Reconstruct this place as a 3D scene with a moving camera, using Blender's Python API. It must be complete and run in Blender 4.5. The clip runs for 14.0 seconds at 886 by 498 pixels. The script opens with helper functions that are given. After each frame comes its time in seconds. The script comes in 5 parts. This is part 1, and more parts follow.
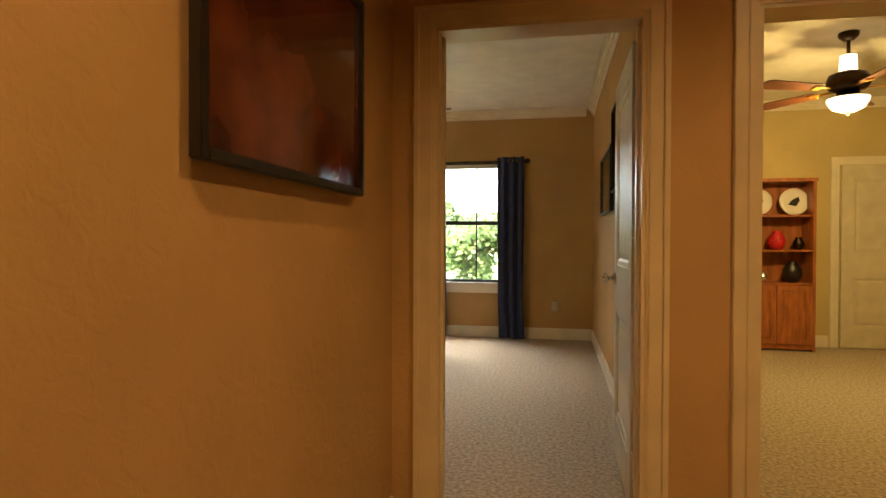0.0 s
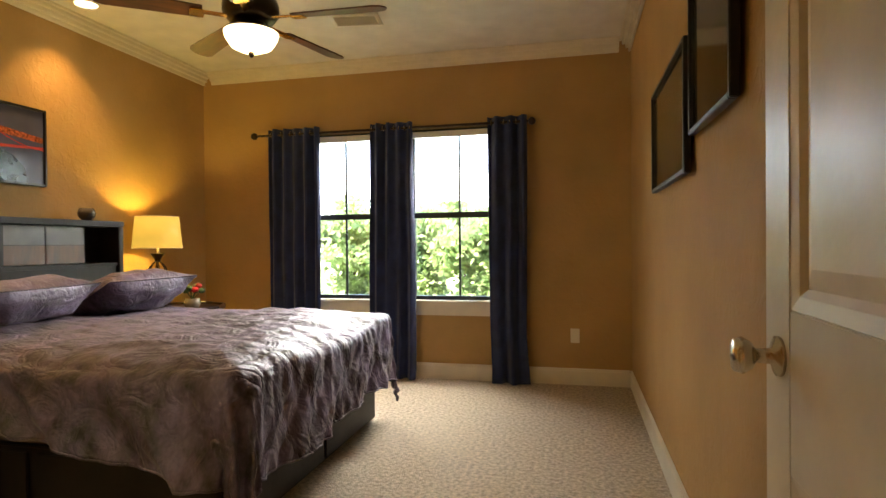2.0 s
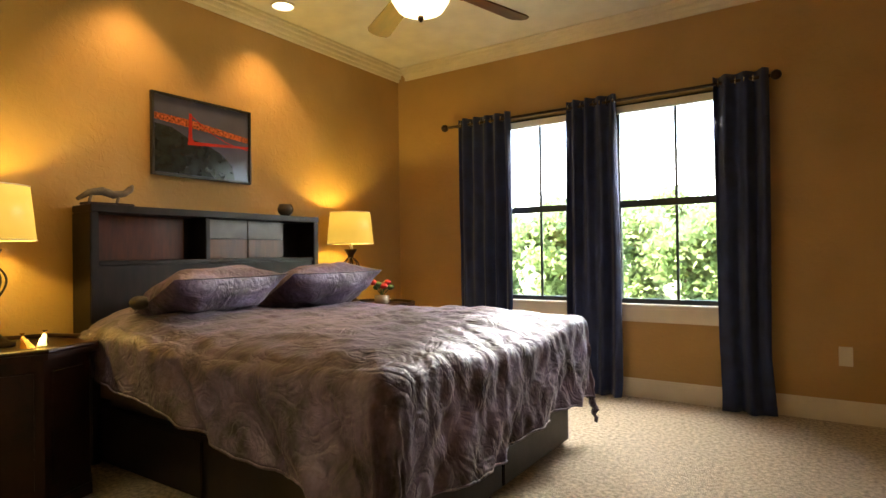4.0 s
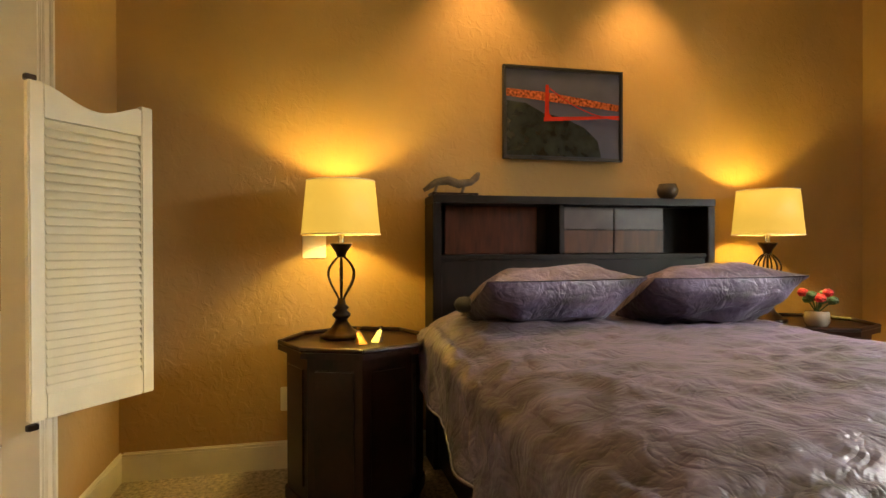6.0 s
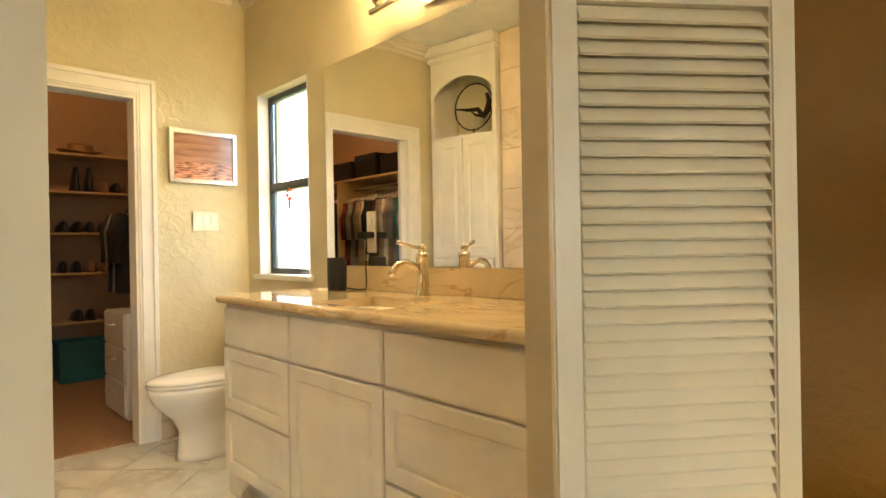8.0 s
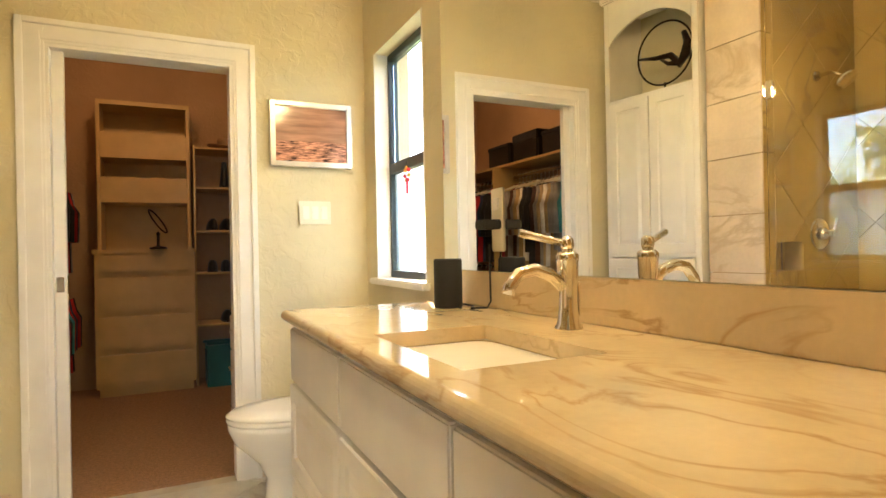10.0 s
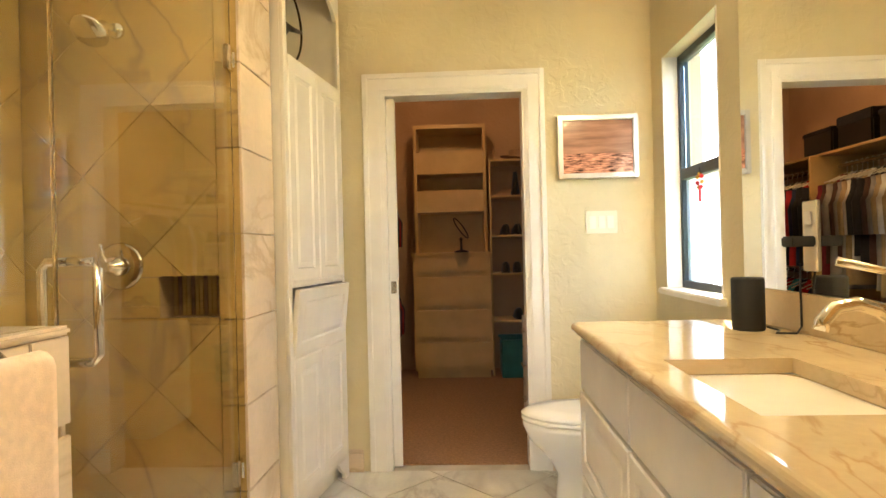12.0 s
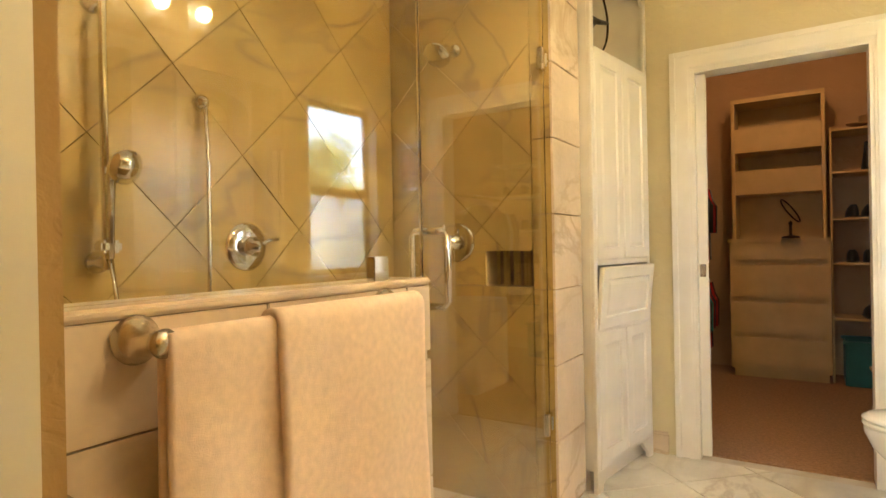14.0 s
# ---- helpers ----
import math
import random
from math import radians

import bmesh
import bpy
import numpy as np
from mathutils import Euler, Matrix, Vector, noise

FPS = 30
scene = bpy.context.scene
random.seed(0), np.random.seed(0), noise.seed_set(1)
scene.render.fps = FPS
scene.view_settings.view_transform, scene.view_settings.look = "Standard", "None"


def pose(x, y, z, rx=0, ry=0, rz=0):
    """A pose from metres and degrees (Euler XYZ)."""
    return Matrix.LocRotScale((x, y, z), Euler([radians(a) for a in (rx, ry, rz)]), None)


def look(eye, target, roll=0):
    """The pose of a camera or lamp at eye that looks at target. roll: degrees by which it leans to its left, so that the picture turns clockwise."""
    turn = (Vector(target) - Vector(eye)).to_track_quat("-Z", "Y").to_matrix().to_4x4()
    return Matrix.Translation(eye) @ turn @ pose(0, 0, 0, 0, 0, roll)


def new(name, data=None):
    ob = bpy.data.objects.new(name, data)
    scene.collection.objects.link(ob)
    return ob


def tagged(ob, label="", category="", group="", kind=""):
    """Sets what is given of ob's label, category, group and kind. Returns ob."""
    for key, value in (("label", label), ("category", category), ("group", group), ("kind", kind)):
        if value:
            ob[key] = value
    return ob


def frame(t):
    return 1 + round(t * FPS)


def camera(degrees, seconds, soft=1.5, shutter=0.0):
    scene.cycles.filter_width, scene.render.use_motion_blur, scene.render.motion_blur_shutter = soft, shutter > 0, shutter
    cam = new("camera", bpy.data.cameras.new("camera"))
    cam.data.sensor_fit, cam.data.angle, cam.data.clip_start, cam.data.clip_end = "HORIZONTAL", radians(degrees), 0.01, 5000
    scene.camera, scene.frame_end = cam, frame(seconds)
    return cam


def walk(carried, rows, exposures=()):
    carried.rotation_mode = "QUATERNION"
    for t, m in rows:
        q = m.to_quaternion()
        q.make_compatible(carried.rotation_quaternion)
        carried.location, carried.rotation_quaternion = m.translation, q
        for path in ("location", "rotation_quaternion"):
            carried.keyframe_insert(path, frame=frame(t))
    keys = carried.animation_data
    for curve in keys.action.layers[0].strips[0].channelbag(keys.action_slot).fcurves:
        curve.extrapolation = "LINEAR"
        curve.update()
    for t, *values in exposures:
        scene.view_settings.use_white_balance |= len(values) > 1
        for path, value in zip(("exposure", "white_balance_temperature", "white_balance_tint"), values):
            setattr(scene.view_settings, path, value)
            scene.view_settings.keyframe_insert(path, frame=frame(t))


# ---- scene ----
cam = camera(75.7, 14.0)
PATH = [
    (0, (0.226, 0.461, 1.167), (-0.159, 2.423, 1.144), 0.2),
    (0.5, (0.222, 1.106, 1.167), (-0.017, 3.091, 1.147), 0.2),
    (1, (0.244, 1.752, 1.163), (-0.006, 3.736, 1.145), -0.1),
    (1.5, (0.248, 2.272, 1.15), (-0.012, 4.255, 1.133), -0.3),
    (2, (0.239, 2.708, 1.157), (-0.214, 4.656, 1.14), -0.5),
    (2.5, (0.205, 2.991, 1.124), (-0.395, 4.898, 1.113), -0.6),
    (3, (0.173, 3.104, 1.074), (-0.71, 4.898, 1.072), -0.8),
    (3.2, (0.167, 3.114, 1.059), (-0.785, 4.873, 1.064), -0.8),
    (5.5, (0.006, 3.867, 1.054), (-1.697, 4.915, 1.057), -0.1),
    (6, (-0.274, 4.087, 1.091), (-2.223, 4.536, 1.08), -0.2),
    (6.5, (-0.68, 4.179, 1.023), (-2.675, 4.042, 1.065), -0.7),
    (7, (-1.071, 4.228, 1.072), (-2.933, 3.498, 1.071), -0.3),
    (7.5, (-1.36, 3.976, 1.085), (-3.028, 2.873, 1.077), -1.0),
    (8, (-1.536, 3.782, 1.094), (-2.916, 2.334, 1.093), -1.0),
    (8.5, (-1.753, 3.596, 1.099), (-2.768, 1.873, 1.104), -1.5),
    (8.7, (-1.844, 3.519, 1.105), (-2.773, 1.748, 1.112), -1.4),
    (10.8, (-2.323, 3.012, 1.082), (-3.116, 1.176, 1.082), -0.9),
    (11, (-2.3, 3.026, 1.093), (-3.028, 1.164, 1.093), -0.9),
    (11.5, (-2.253, 3.112, 1.128), (-2.663, 1.155, 1.127), -1.3),
    (12, (-2.215, 3.206, 1.166), (-2.129, 1.208, 1.169), -1.4),
    (12.5, (-2.227, 3.257, 1.186), (-1.641, 1.345, 1.197), -1.4),
    (13, (-2.225, 3.302, 1.207), (-1.33, 1.514, 1.212), -1.4),
    (13.5, (-2.236, 3.333, 1.212), (-1.189, 1.629, 1.215), -1.3),
    (14, (-2.275, 3.371, 1.111), (-1.196, 1.687, 1.109), -1.1),
]
walk(cam, [(t, look(eye, target, roll)) for t, eye, target, roll in PATH], [(0, 4.12, 7050, 12), (3, 4.12, 7000, 12), (6.5, 4.0, 7050, 12), (8.5, 3.85, 7050, 12), (10.8, 3.95, 6350, 12), (12, 3.97, 6350, 12), (14, 3.95, 6700, 12)])

# ---------- world and light ----------
world = bpy.data.worlds.new("sky")
scene.world = world
world.use_nodes = True
wn = world.node_tree
sky = wn.nodes.new("ShaderNodeTexSky")
sky.sky_type = "NISHITA"
sky.sun_disc = False
sky.sun_elevation, sky.sun_rotation = radians(52), radians(200)
wn.links.new(sky.outputs[0], wn.nodes["Background"].inputs[0])
wn.nodes["Background"].inputs[1].default_value = 0.15


def lamp(name, kind, place, power, colour, size=0.05, target=None, spot=0, blend=0.6):
    d = bpy.data.lights.new(name, kind)
    d.energy, d.color = power, colour
    if kind == "SUN":
        d.angle = radians(0.5)
    elif kind == "AREA":
        d.shape = "RECTANGLE"
        d.size, d.size_y = size
        d.spread = radians(98)
    else:
        d.shadow_soft_size = size
    if kind == "SPOT":
        d.spot_size, d.spot_blend = radians(spot), blend
    o = new(name, d)
    o.matrix_world = look(place, target) if target else pose(*place)
    return o


lamp("sun", "SUN", (0, 0, 20), 5.0, (1, 0.93, 0.82), target=(0.34 * 12, 0.94 * 12, 20 - 15.4))
WARM, AMBER = (1.0, 0.74, 0.17), (1.0, 0.72, 0.34)
for px in (-1.79, -0.74):
    lamp("window_light", "AREA", (px, 7.612, 1.79), 2.1, (1.0, 0.97, 0.91), (0.78, 0.66), target=(px - 0.45, 5.9, 0.0))
for px, py in ((-2.95, 4.22), (-2.95, 6.55)):
    lamp("bulb", "POINT", (px, py, 1.29), 1.25, WARM, 0.03)
lamp("bulb", "POINT", (-1.42, 5.42, 2.16), 0.6, AMBER, 0.10)
lamp("bulb", "POINT", (-1.42, 5.42, 2.56), 1.9, AMBER, 0.04)
lamp("bulb", "POINT", (2.42, 5.35, 2.12), 6.5, (1.0, 0.72, 0.27), 0.10)
for px, py in ((-2.92, 5.88), (-2.92, 4.95)):
    lamp("can_bulb", "SPOT", (px, py, 2.765), 3.6, (1.0, 0.60, 0.24), 0.05, (px - 0.10, py, 0), 95, 0.7)
for px, py in ((0.25, 0.3), (1.4, 1.2)):
    lamp("hall_bulb", "SPOT", (px, py, 2.765), 12.5, (1.0, 0.60, 0.23), 0.06, (px, py, 0), 150, 0.8)
lamp("closet_bulb", "POINT", (-2.1, -0.9, 2.70), 1.12, (1.0, 0.57, 0.25), 0.08)
for k in range(4):
    lamp("vanity_bulb", "POINT", (-3.05, 1.735 + 0.21 * k, 2.29), 0.75, (1.0, 0.74, 0.36), 0.035)
# added ceiling fill that brightens the bath; no fixture belongs to it
lamp("bath_fill", "SPOT", (-2.1, 1.9, 2.765), 4.4, (1.0, 0.87, 0.58), 0.08, (-2.1, 1.9, 0), 150, 0.8)

# ---------- materials ----------


def mat(name, colour, rough=0.6, metal=0.0, var=0.12, scale=6.0, bump=0.0, bscale=60.0, fine=0.0, coat=0.0, stretch=(1, 1, 1), dist=0.01, second=None):
    m = bpy.data.materials.new(name)
    m.use_nodes = True
    n, l = m.node_tree.nodes, m.node_tree.links
    p = n["Principled BSDF"]
    p.inputs["Roughness"].default_value, p.inputs["Metallic"].default_value = rough, metal
    p.inputs["Coat Weight"].default_value = coat
    tc = n.new("ShaderNodeTexCoord")
    mp = n.new("ShaderNodeMapping")
    mp.inputs["Scale"].default_value = stretch
    l.new(tc.outputs["Object"], mp.inputs[0])
    a = n.new("ShaderNodeTexNoise")
    a.inputs["Scale"].default_value, a.inputs["Detail"].default_value = scale, 4
    b = n.new("ShaderNodeTexNoise")
    b.inputs["Scale"].default_value, b.inputs["Detail"].default_value = bscale, 5
    for t in (a, b):
        l.new(mp.outputs[0], t.inputs["Vector"])
    mix = n.new("ShaderNodeMath")
    mix.operation = "MULTIPLY_ADD"
    l.new(b.outputs["Fac"], mix.inputs[0])
    mix.inputs[1].default_value = fine
    l.new(a.outputs["Fac"], mix.inputs[2])
    r = n.new("ShaderNodeValToRGB")
    lo = [max(0, c * (1 - 2 * var)) for c in colour]
    hi = [min(1, c * (1 + 2 * var)) for c in (second or colour)]
    r.color_ramp.elements[0].position, r.color_ramp.elements[1].position = 0.28 + fine * 0.5, 0.72 + fine * 0.5
    r.color_ramp.elements[0].color, r.color_ramp.elements[1].color = (*lo, 1), (*hi, 1)
    l.new(mix.outputs[0], r.inputs[0])
    l.new(r.outputs[0], p.inputs["Base Color"])
    if bump:
        u = n.new("ShaderNodeBump")
        u.inputs["Strength"].default_value, u.inputs["Distance"].default_value = bump, dist
        l.new(b.outputs["Fac"], u.inputs["Height"])
        l.new(u.outputs[0], p.inputs["Normal"])
    return m


def marble(name, colour, vein, rough=0.12, scale=2.2, width=0.07, each=False):
    """Cream stone with thin wandering veins."""
    m = mat(name, colour, rough, var=0.08, scale=3, fine=0.2)
    n, l = m.node_tree.nodes, m.node_tree.links
    p = n["Principled BSDF"]
    old = p.inputs["Base Color"].links[0].from_socket
    tc = n.new("ShaderNodeTexCoord")
    mp = n.new("ShaderNodeMapping")
    mp.inputs["Rotation"].default_value = (0.3, 0.2, 0.5)
    mp.inputs["Scale"].default_value = (1.0, 0.45, 1.0)
    l.new(tc.outputs["Object"], mp.inputs[0])
    if each:
        oi = n.new("ShaderNodeObjectInfo")
        mu = n.new("ShaderNodeMath")
        mu.operation = "MULTIPLY"
        mu.inputs[1].default_value = 40
        l.new(oi.outputs["Random"], mu.inputs[0])
        l.new(mu.outputs[0], mp.inputs["Location"])
    t = n.new("ShaderNodeTexNoise")
    t.inputs["Scale"].default_value, t.inputs["Detail"].default_value, t.inputs["Distortion"].default_value = scale, 7, 1.4
    l.new(mp.outputs[0], t.inputs["Vector"])
    s = n.new("ShaderNodeMath")
    s.operation = "SUBTRACT"
    s.inputs[1].default_value = 0.5
    ab = n.new("ShaderNodeMath")
    ab.operation = "ABSOLUTE"
    l.new(t.outputs["Fac"], s.inputs[0])
    l.new(s.outputs[0], ab.inputs[0])
    r = n.new("ShaderNodeValToRGB")
    r.color_ramp.elements[0].position, r.color_ramp.elements[1].position = 0.0, width
    r.color_ramp.elements[0].color, r.color_ramp.elements[1].color = (0.9, 0.9, 0.9, 1), (0, 0, 0, 1)
    l.new(ab.outputs[0], r.inputs[0])
    t2 = n.new("ShaderNodeTexNoise")
    t2.inputs["Scale"].default_value = scale * 0.8
    l.new(mp.outputs[0], t2.inputs["Vector"])
    r2 = n.new("ShaderNodeValToRGB")
    r2.color_ramp.elements[0].position, r2.color_ramp.elements[1].position = 0.38, 0.58
    l.new(t2.outputs["Fac"], r2.inputs[0])
    gate = n.new("ShaderNodeMath")
    gate.operation = "MULTIPLY"
    l.new(r.outputs[0], gate.inputs[0])
    l.new(r2.outputs[0], gate.inputs[1])
    mx = n.new("ShaderNodeMixRGB")
    mx.inputs[2].default_value = (*vein, 1)
    l.new(gate.outputs[0], mx.inputs[0])
    l.new(old, mx.inputs[1])
    l.new(mx.outputs[0], p.inputs["Base Color"])
    return m


def glow(name, colour, strength, base=(0.9, 0.85, 0.7)):
    m = mat(name, base, 0.5, var=0.03)
    p = m.node_tree.nodes["Principled BSDF"]
    p.inputs["Emission Color"].default_value, p.inputs["Emission Strength"].default_value = (*colour, 1), strength
    return m


def clear(name, tint=(0.97, 0.99, 0.98), rough=0.0):
    m = mat(name, tint, rough, var=0.0)
    p = m.node_tree.nodes["Principled BSDF"]
    p.inputs["Transmission Weight"].default_value, p.inputs["IOR"].default_value = 1.0, 1.45
    return m


def knockdown(name, colour):
    """Painted drywall with a hand-trowelled relief of flat patches."""
    m = mat(name, colour, 0.72, var=0.06, scale=1.6, fine=0.05, bump=0.3, bscale=150, dist=0.002)
    n, l = m.node_tree.nodes, m.node_tree.links
    p = n["Principled BSDF"]
    p.inputs["Specular IOR Level"].default_value = 0.2
    first = p.inputs["Normal"].links[0].from_node
    t = n.new("ShaderNodeTexNoise")
    t.inputs["Scale"].default_value, t.inputs["Detail"].default_value, t.inputs["Distortion"].default_value = 19, 3.5, 0.7
    tc = n.new("ShaderNodeTexCoord")
    l.new(tc.outputs["Object"], t.inputs["Vector"])
    r = n.new("ShaderNodeValToRGB")
    r.color_ramp.elements[0].position, r.color_ramp.elements[1].position = 0.46, 0.58
    l.new(t.outputs["Fac"], r.inputs[0])
    u = n.new("ShaderNodeBump")
    u.inputs["Strength"].default_value, u.inputs["Distance"].default_value = 0.24, 0.004
    l.new(r.outputs[0], u.inputs["Height"])
    l.new(first.outputs[0], u.inputs["Normal"])
    l.new(u.outputs[0], p.inputs["Normal"])
    return m


M_WALL = knockdown("tan_wall_paint", (0.43, 0.27, 0.105))
M_HALL = knockdown("amber_wall_paint", (0.48, 0.305, 0.145))
M_BATH = knockdown("cream_wall_paint", (0.65, 0.57, 0.37))
M_CLOSET = knockdown("beige_closet_paint", (0.48, 0.32, 0.20))
M_CEIL = mat("ceiling_paint", (0.74, 0.72, 0.64), 0.8, var=0.04, bump=0.3, bscale=90, dist=0.003)
M_TRIM = mat("cream_trim_paint", (0.74, 0.68, 0.54), 0.35, var=0.04, bump=0.05, bscale=40)
M_HTRIM = mat("hall_trim_paint", (0.66, 0.54, 0.36), 0.35, var=0.04, bump=0.05, bscale=40)
M_DOOR = mat("door_enamel", (0.60, 0.54, 0.41), 0.40, var=0.05, bump=0.06, bscale=45)
M_DOOR.node_tree.nodes["Principled BSDF"].inputs["Specular IOR Level"].default_value = 0.3
M_WHITE = mat("white_cabinet_paint", (0.80, 0.76, 0.68), 0.3, var=0.03, bump=0.04, bscale=30)
M_LOUVRE = mat("louvre_paint", (0.80, 0.73, 0.52), 0.4, var=0.03, bump=0.05, bscale=60)
M_CARPET = mat("cream_carpet", (0.51, 0.43, 0.315), 0.95, var=0.22, scale=46, bump=1.0, bscale=130, fine=0.5, dist=0.022)
M_CARPET2 = mat("tan_carpet", (0.42, 0.235, 0.125), 0.95, var=0.10, scale=60, bump=1.0, bscale=115, fine=0.5, dist=0.02)
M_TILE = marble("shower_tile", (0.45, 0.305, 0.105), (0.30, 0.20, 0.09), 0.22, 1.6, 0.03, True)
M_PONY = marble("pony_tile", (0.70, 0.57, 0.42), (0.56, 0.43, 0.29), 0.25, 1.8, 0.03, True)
M_FLOORTILE = marble("floor_tile", (0.70, 0.67, 0.58), (0.52, 0.47, 0.40), 0.18, 2.0, 0.05, True)
M_GROUT = mat("grout", (0.36, 0.25, 0.13), 0.9, var=0.1, scale=20)
M_COUNTER = marble("marble_counter", (0.64, 0.505, 0.31), (0.45, 0.30, 0.15), 0.06, 4.6, 0.03)
M_DARK = mat("espresso_wood", (0.010, 0.006, 0.005), 0.45, var=0.3, scale=5, fine=0.3, bscale=30, bump=0.05, stretch=(1, 6, 1))
M_NIGHT = mat("mahogany_wood", (0.018, 0.006, 0.004), 0.30, var=0.35, scale=5, fine=0.3, bscale=30, stretch=(6, 1, 1))
for wood in (M_DARK, M_NIGHT):
    wood.node_tree.nodes["Principled BSDF"].inputs["Specular IOR Level"].default_value = 0.3
M_OAK = mat("red_oak", (0.34, 0.11, 0.035), 0.35, var=0.2, scale=4, fine=0.3, bscale=40, stretch=(6, 6, 1))
M_SHELF2 = mat("maple_laminate", (0.57, 0.395, 0.175), 0.5, var=0.05)
M_BLADE = mat("walnut_blade", (0.10, 0.035, 0.014), 0.35, var=0.25, scale=4, stretch=(1, 8, 1))
M_BRONZE = mat("oil_rubbed_bronze", (0.035, 0.022, 0.014), 0.35, 0.8, var=0.3, scale=12)
M_CHROME = mat("polished_chrome", (0.80, 0.78, 0.73), 0.07, 1.0, var=0.02)
M_NICKEL = mat("brushed_nickel", (0.60, 0.54, 0.44), 0.25, 1.0, var=0.05, bscale=80, bump=0.03)
M_BLACK = mat("black_frame", (0.012, 0.011, 0.011), 0.35, var=0.15)
M_SASH = mat("dark_bronze_sash", (0.02, 0.028, 0.026), 0.4, var=0.15)
M_NAVY = mat("navy_curtain", (0.010, 0.022, 0.080), 0.8, var=0.2, scale=8, bump=0.4, bscale=400, dist=0.001)
M_NAVY.node_tree.nodes["Principled BSDF"].inputs["Sheen Weight"].default_value = 0.15


def satin(name, warm, cool):
    """Crinkled satin with a blurred two-tone damask and crumpled relief."""
    m = mat(name, warm, 0.47, var=0.35, scale=7, fine=0.35, bscale=38, stretch=(1.6, 0.7, 1), second=cool)
    n, l = m.node_tree.nodes, m.node_tree.links
    p = n["Principled BSDF"]
    p.inputs["Sheen Weight"].default_value = 0.10
    p.inputs["Specular IOR Level"].default_value = 0.5
    tc = n.new("ShaderNodeTexCoord")
    last = None
    for scale, detail, twist, dist, strength in ((6.5, 2.0, 1.6, 0.030, 0.75), (19.0, 3.0, 1.1, 0.010, 0.7), (60.0, 3.0, 0.5, 0.003, 0.4)):
        t = n.new("ShaderNodeTexNoise")
        t.inputs["Scale"].default_value, t.inputs["Detail"].default_value, t.inputs["Distortion"].default_value = scale, detail, twist
        l.new(tc.outputs["Object"], t.inputs["Vector"])
        a = n.new("ShaderNodeMath")
        a.operation = "SUBTRACT"
        a.inputs[1].default_value = 0.5
        l.new(t.outputs["Fac"], a.inputs[0])
        b = n.new("ShaderNodeMath")
        b.operation = "ABSOLUTE"
        l.new(a.outputs[0], b.inputs[0])
        u = n.new("ShaderNodeBump")
        u.inputs["Strength"].default_value, u.inputs["Distance"].default_value = strength, dist
        l.new(b.outputs[0], u.inputs["Height"])
        if last:
            l.new(last.outputs[0], u.inputs["Normal"])
        last = u
    l.new(last.outputs[0], p.inputs["Normal"])
    return m


M_BED = satin("taupe_satin", (0.038, 0.019, 0.013), (0.088, 0.064, 0.112))
M_TOWEL = mat("peach_towel", (0.86, 0.67, 0.51), 0.95, var=0.04, scale=60, bump=0.3, bscale=420, dist=0.006)
M_PORC = mat("white_porcelain", (0.82, 0.79, 0.72), 0.08, var=0.01, coat=0.3)
M_PLATE = mat("ivory_plastic", (0.76, 0.70, 0.56), 0.35, var=0.02)
M_SHADE = glow("lit_linen_shade", (1.0, 0.62, 0.09), 0.044, (0.45, 0.30, 0.08))
M_BOWL = glow("lit_frosted_glass", (1.0, 0.82, 0.45), 0.3)
M_TUBE = glow("lit_glass_cylinder", (1.0, 0.84, 0.50), 0.36)
M_CAN = glow("lit_downlight", (1.0, 0.85, 0.55), 0.5)
M_MIRROR = mat("silver_mirror", (0.93, 0.93, 0.91), 0.0, 1.0, var=0.0)
M_GLASS = clear("shower_glass", (0.97, 0.99, 0.97))
M_PANE = clear("window_pane")
M_OBSC = clear("obscure_pane", (0.94, 0.97, 0.97), 0.55)
M_SPEAK = mat("black_mesh", (0.012, 0.012, 0.013), 0.6, bump=0.8, bscale=300, dist=0.002)
M_RUBBER = mat("black_cable", (0.01, 0.01, 0.01), 0.5)
M_TEAL = mat("teal_plastic", (0.008, 0.105, 0.105), 0.35, var=0.1)
M_GOLD = mat("gold_foil", (0.75, 0.45, 0.12), 0.25, 0.9)
M_SILVER = mat("silver_foil", (0.75, 0.75, 0.72), 0.25, 0.9)
M_RED = mat("red_petals", (0.55, 0.015, 0.02), 0.6, var=0.3, scale=60)
M_LEAF = mat("green_leaf", (0.05, 0.11, 0.03), 0.6, var=0.35, scale=30)
M_BARK = mat("bark", (0.12, 0.09, 0.06), 0.9, var=0.3, scale=12, bump=0.6, bscale=40)
M_TREE = mat("foliage", (0.11, 0.16, 0.06), 0.6, var=0.4, scale=3)
tn, tl = M_TREE.node_tree.nodes, M_TREE.node_tree.links
thin = tn.new("ShaderNodeBsdfTranslucent")
thin.inputs[0].default_value = (0.38, 0.48, 0.24, 1)
both = tn.new("ShaderNodeMixShader")
both.inputs[0].default_value = 0.6
tl.new(tn["Principled BSDF"].outputs[0], both.inputs[1])
tl.new(thin.outputs[0], both.inputs[2])
tl.new(both.outputs[0], tn["Material Output"].inputs[0])
M_GRASS = mat("lawn", (0.09, 0.12, 0.04), 0.95, var=0.3, scale=2, bump=0.7, bscale=60)
M_SOLE = mat("black_leather", (0.012, 0.011, 0.011), 0.4, var=0.2)
M_TANSHOE = mat("tan_leather", (0.30, 0.17, 0.08), 0.5, var=0.2)


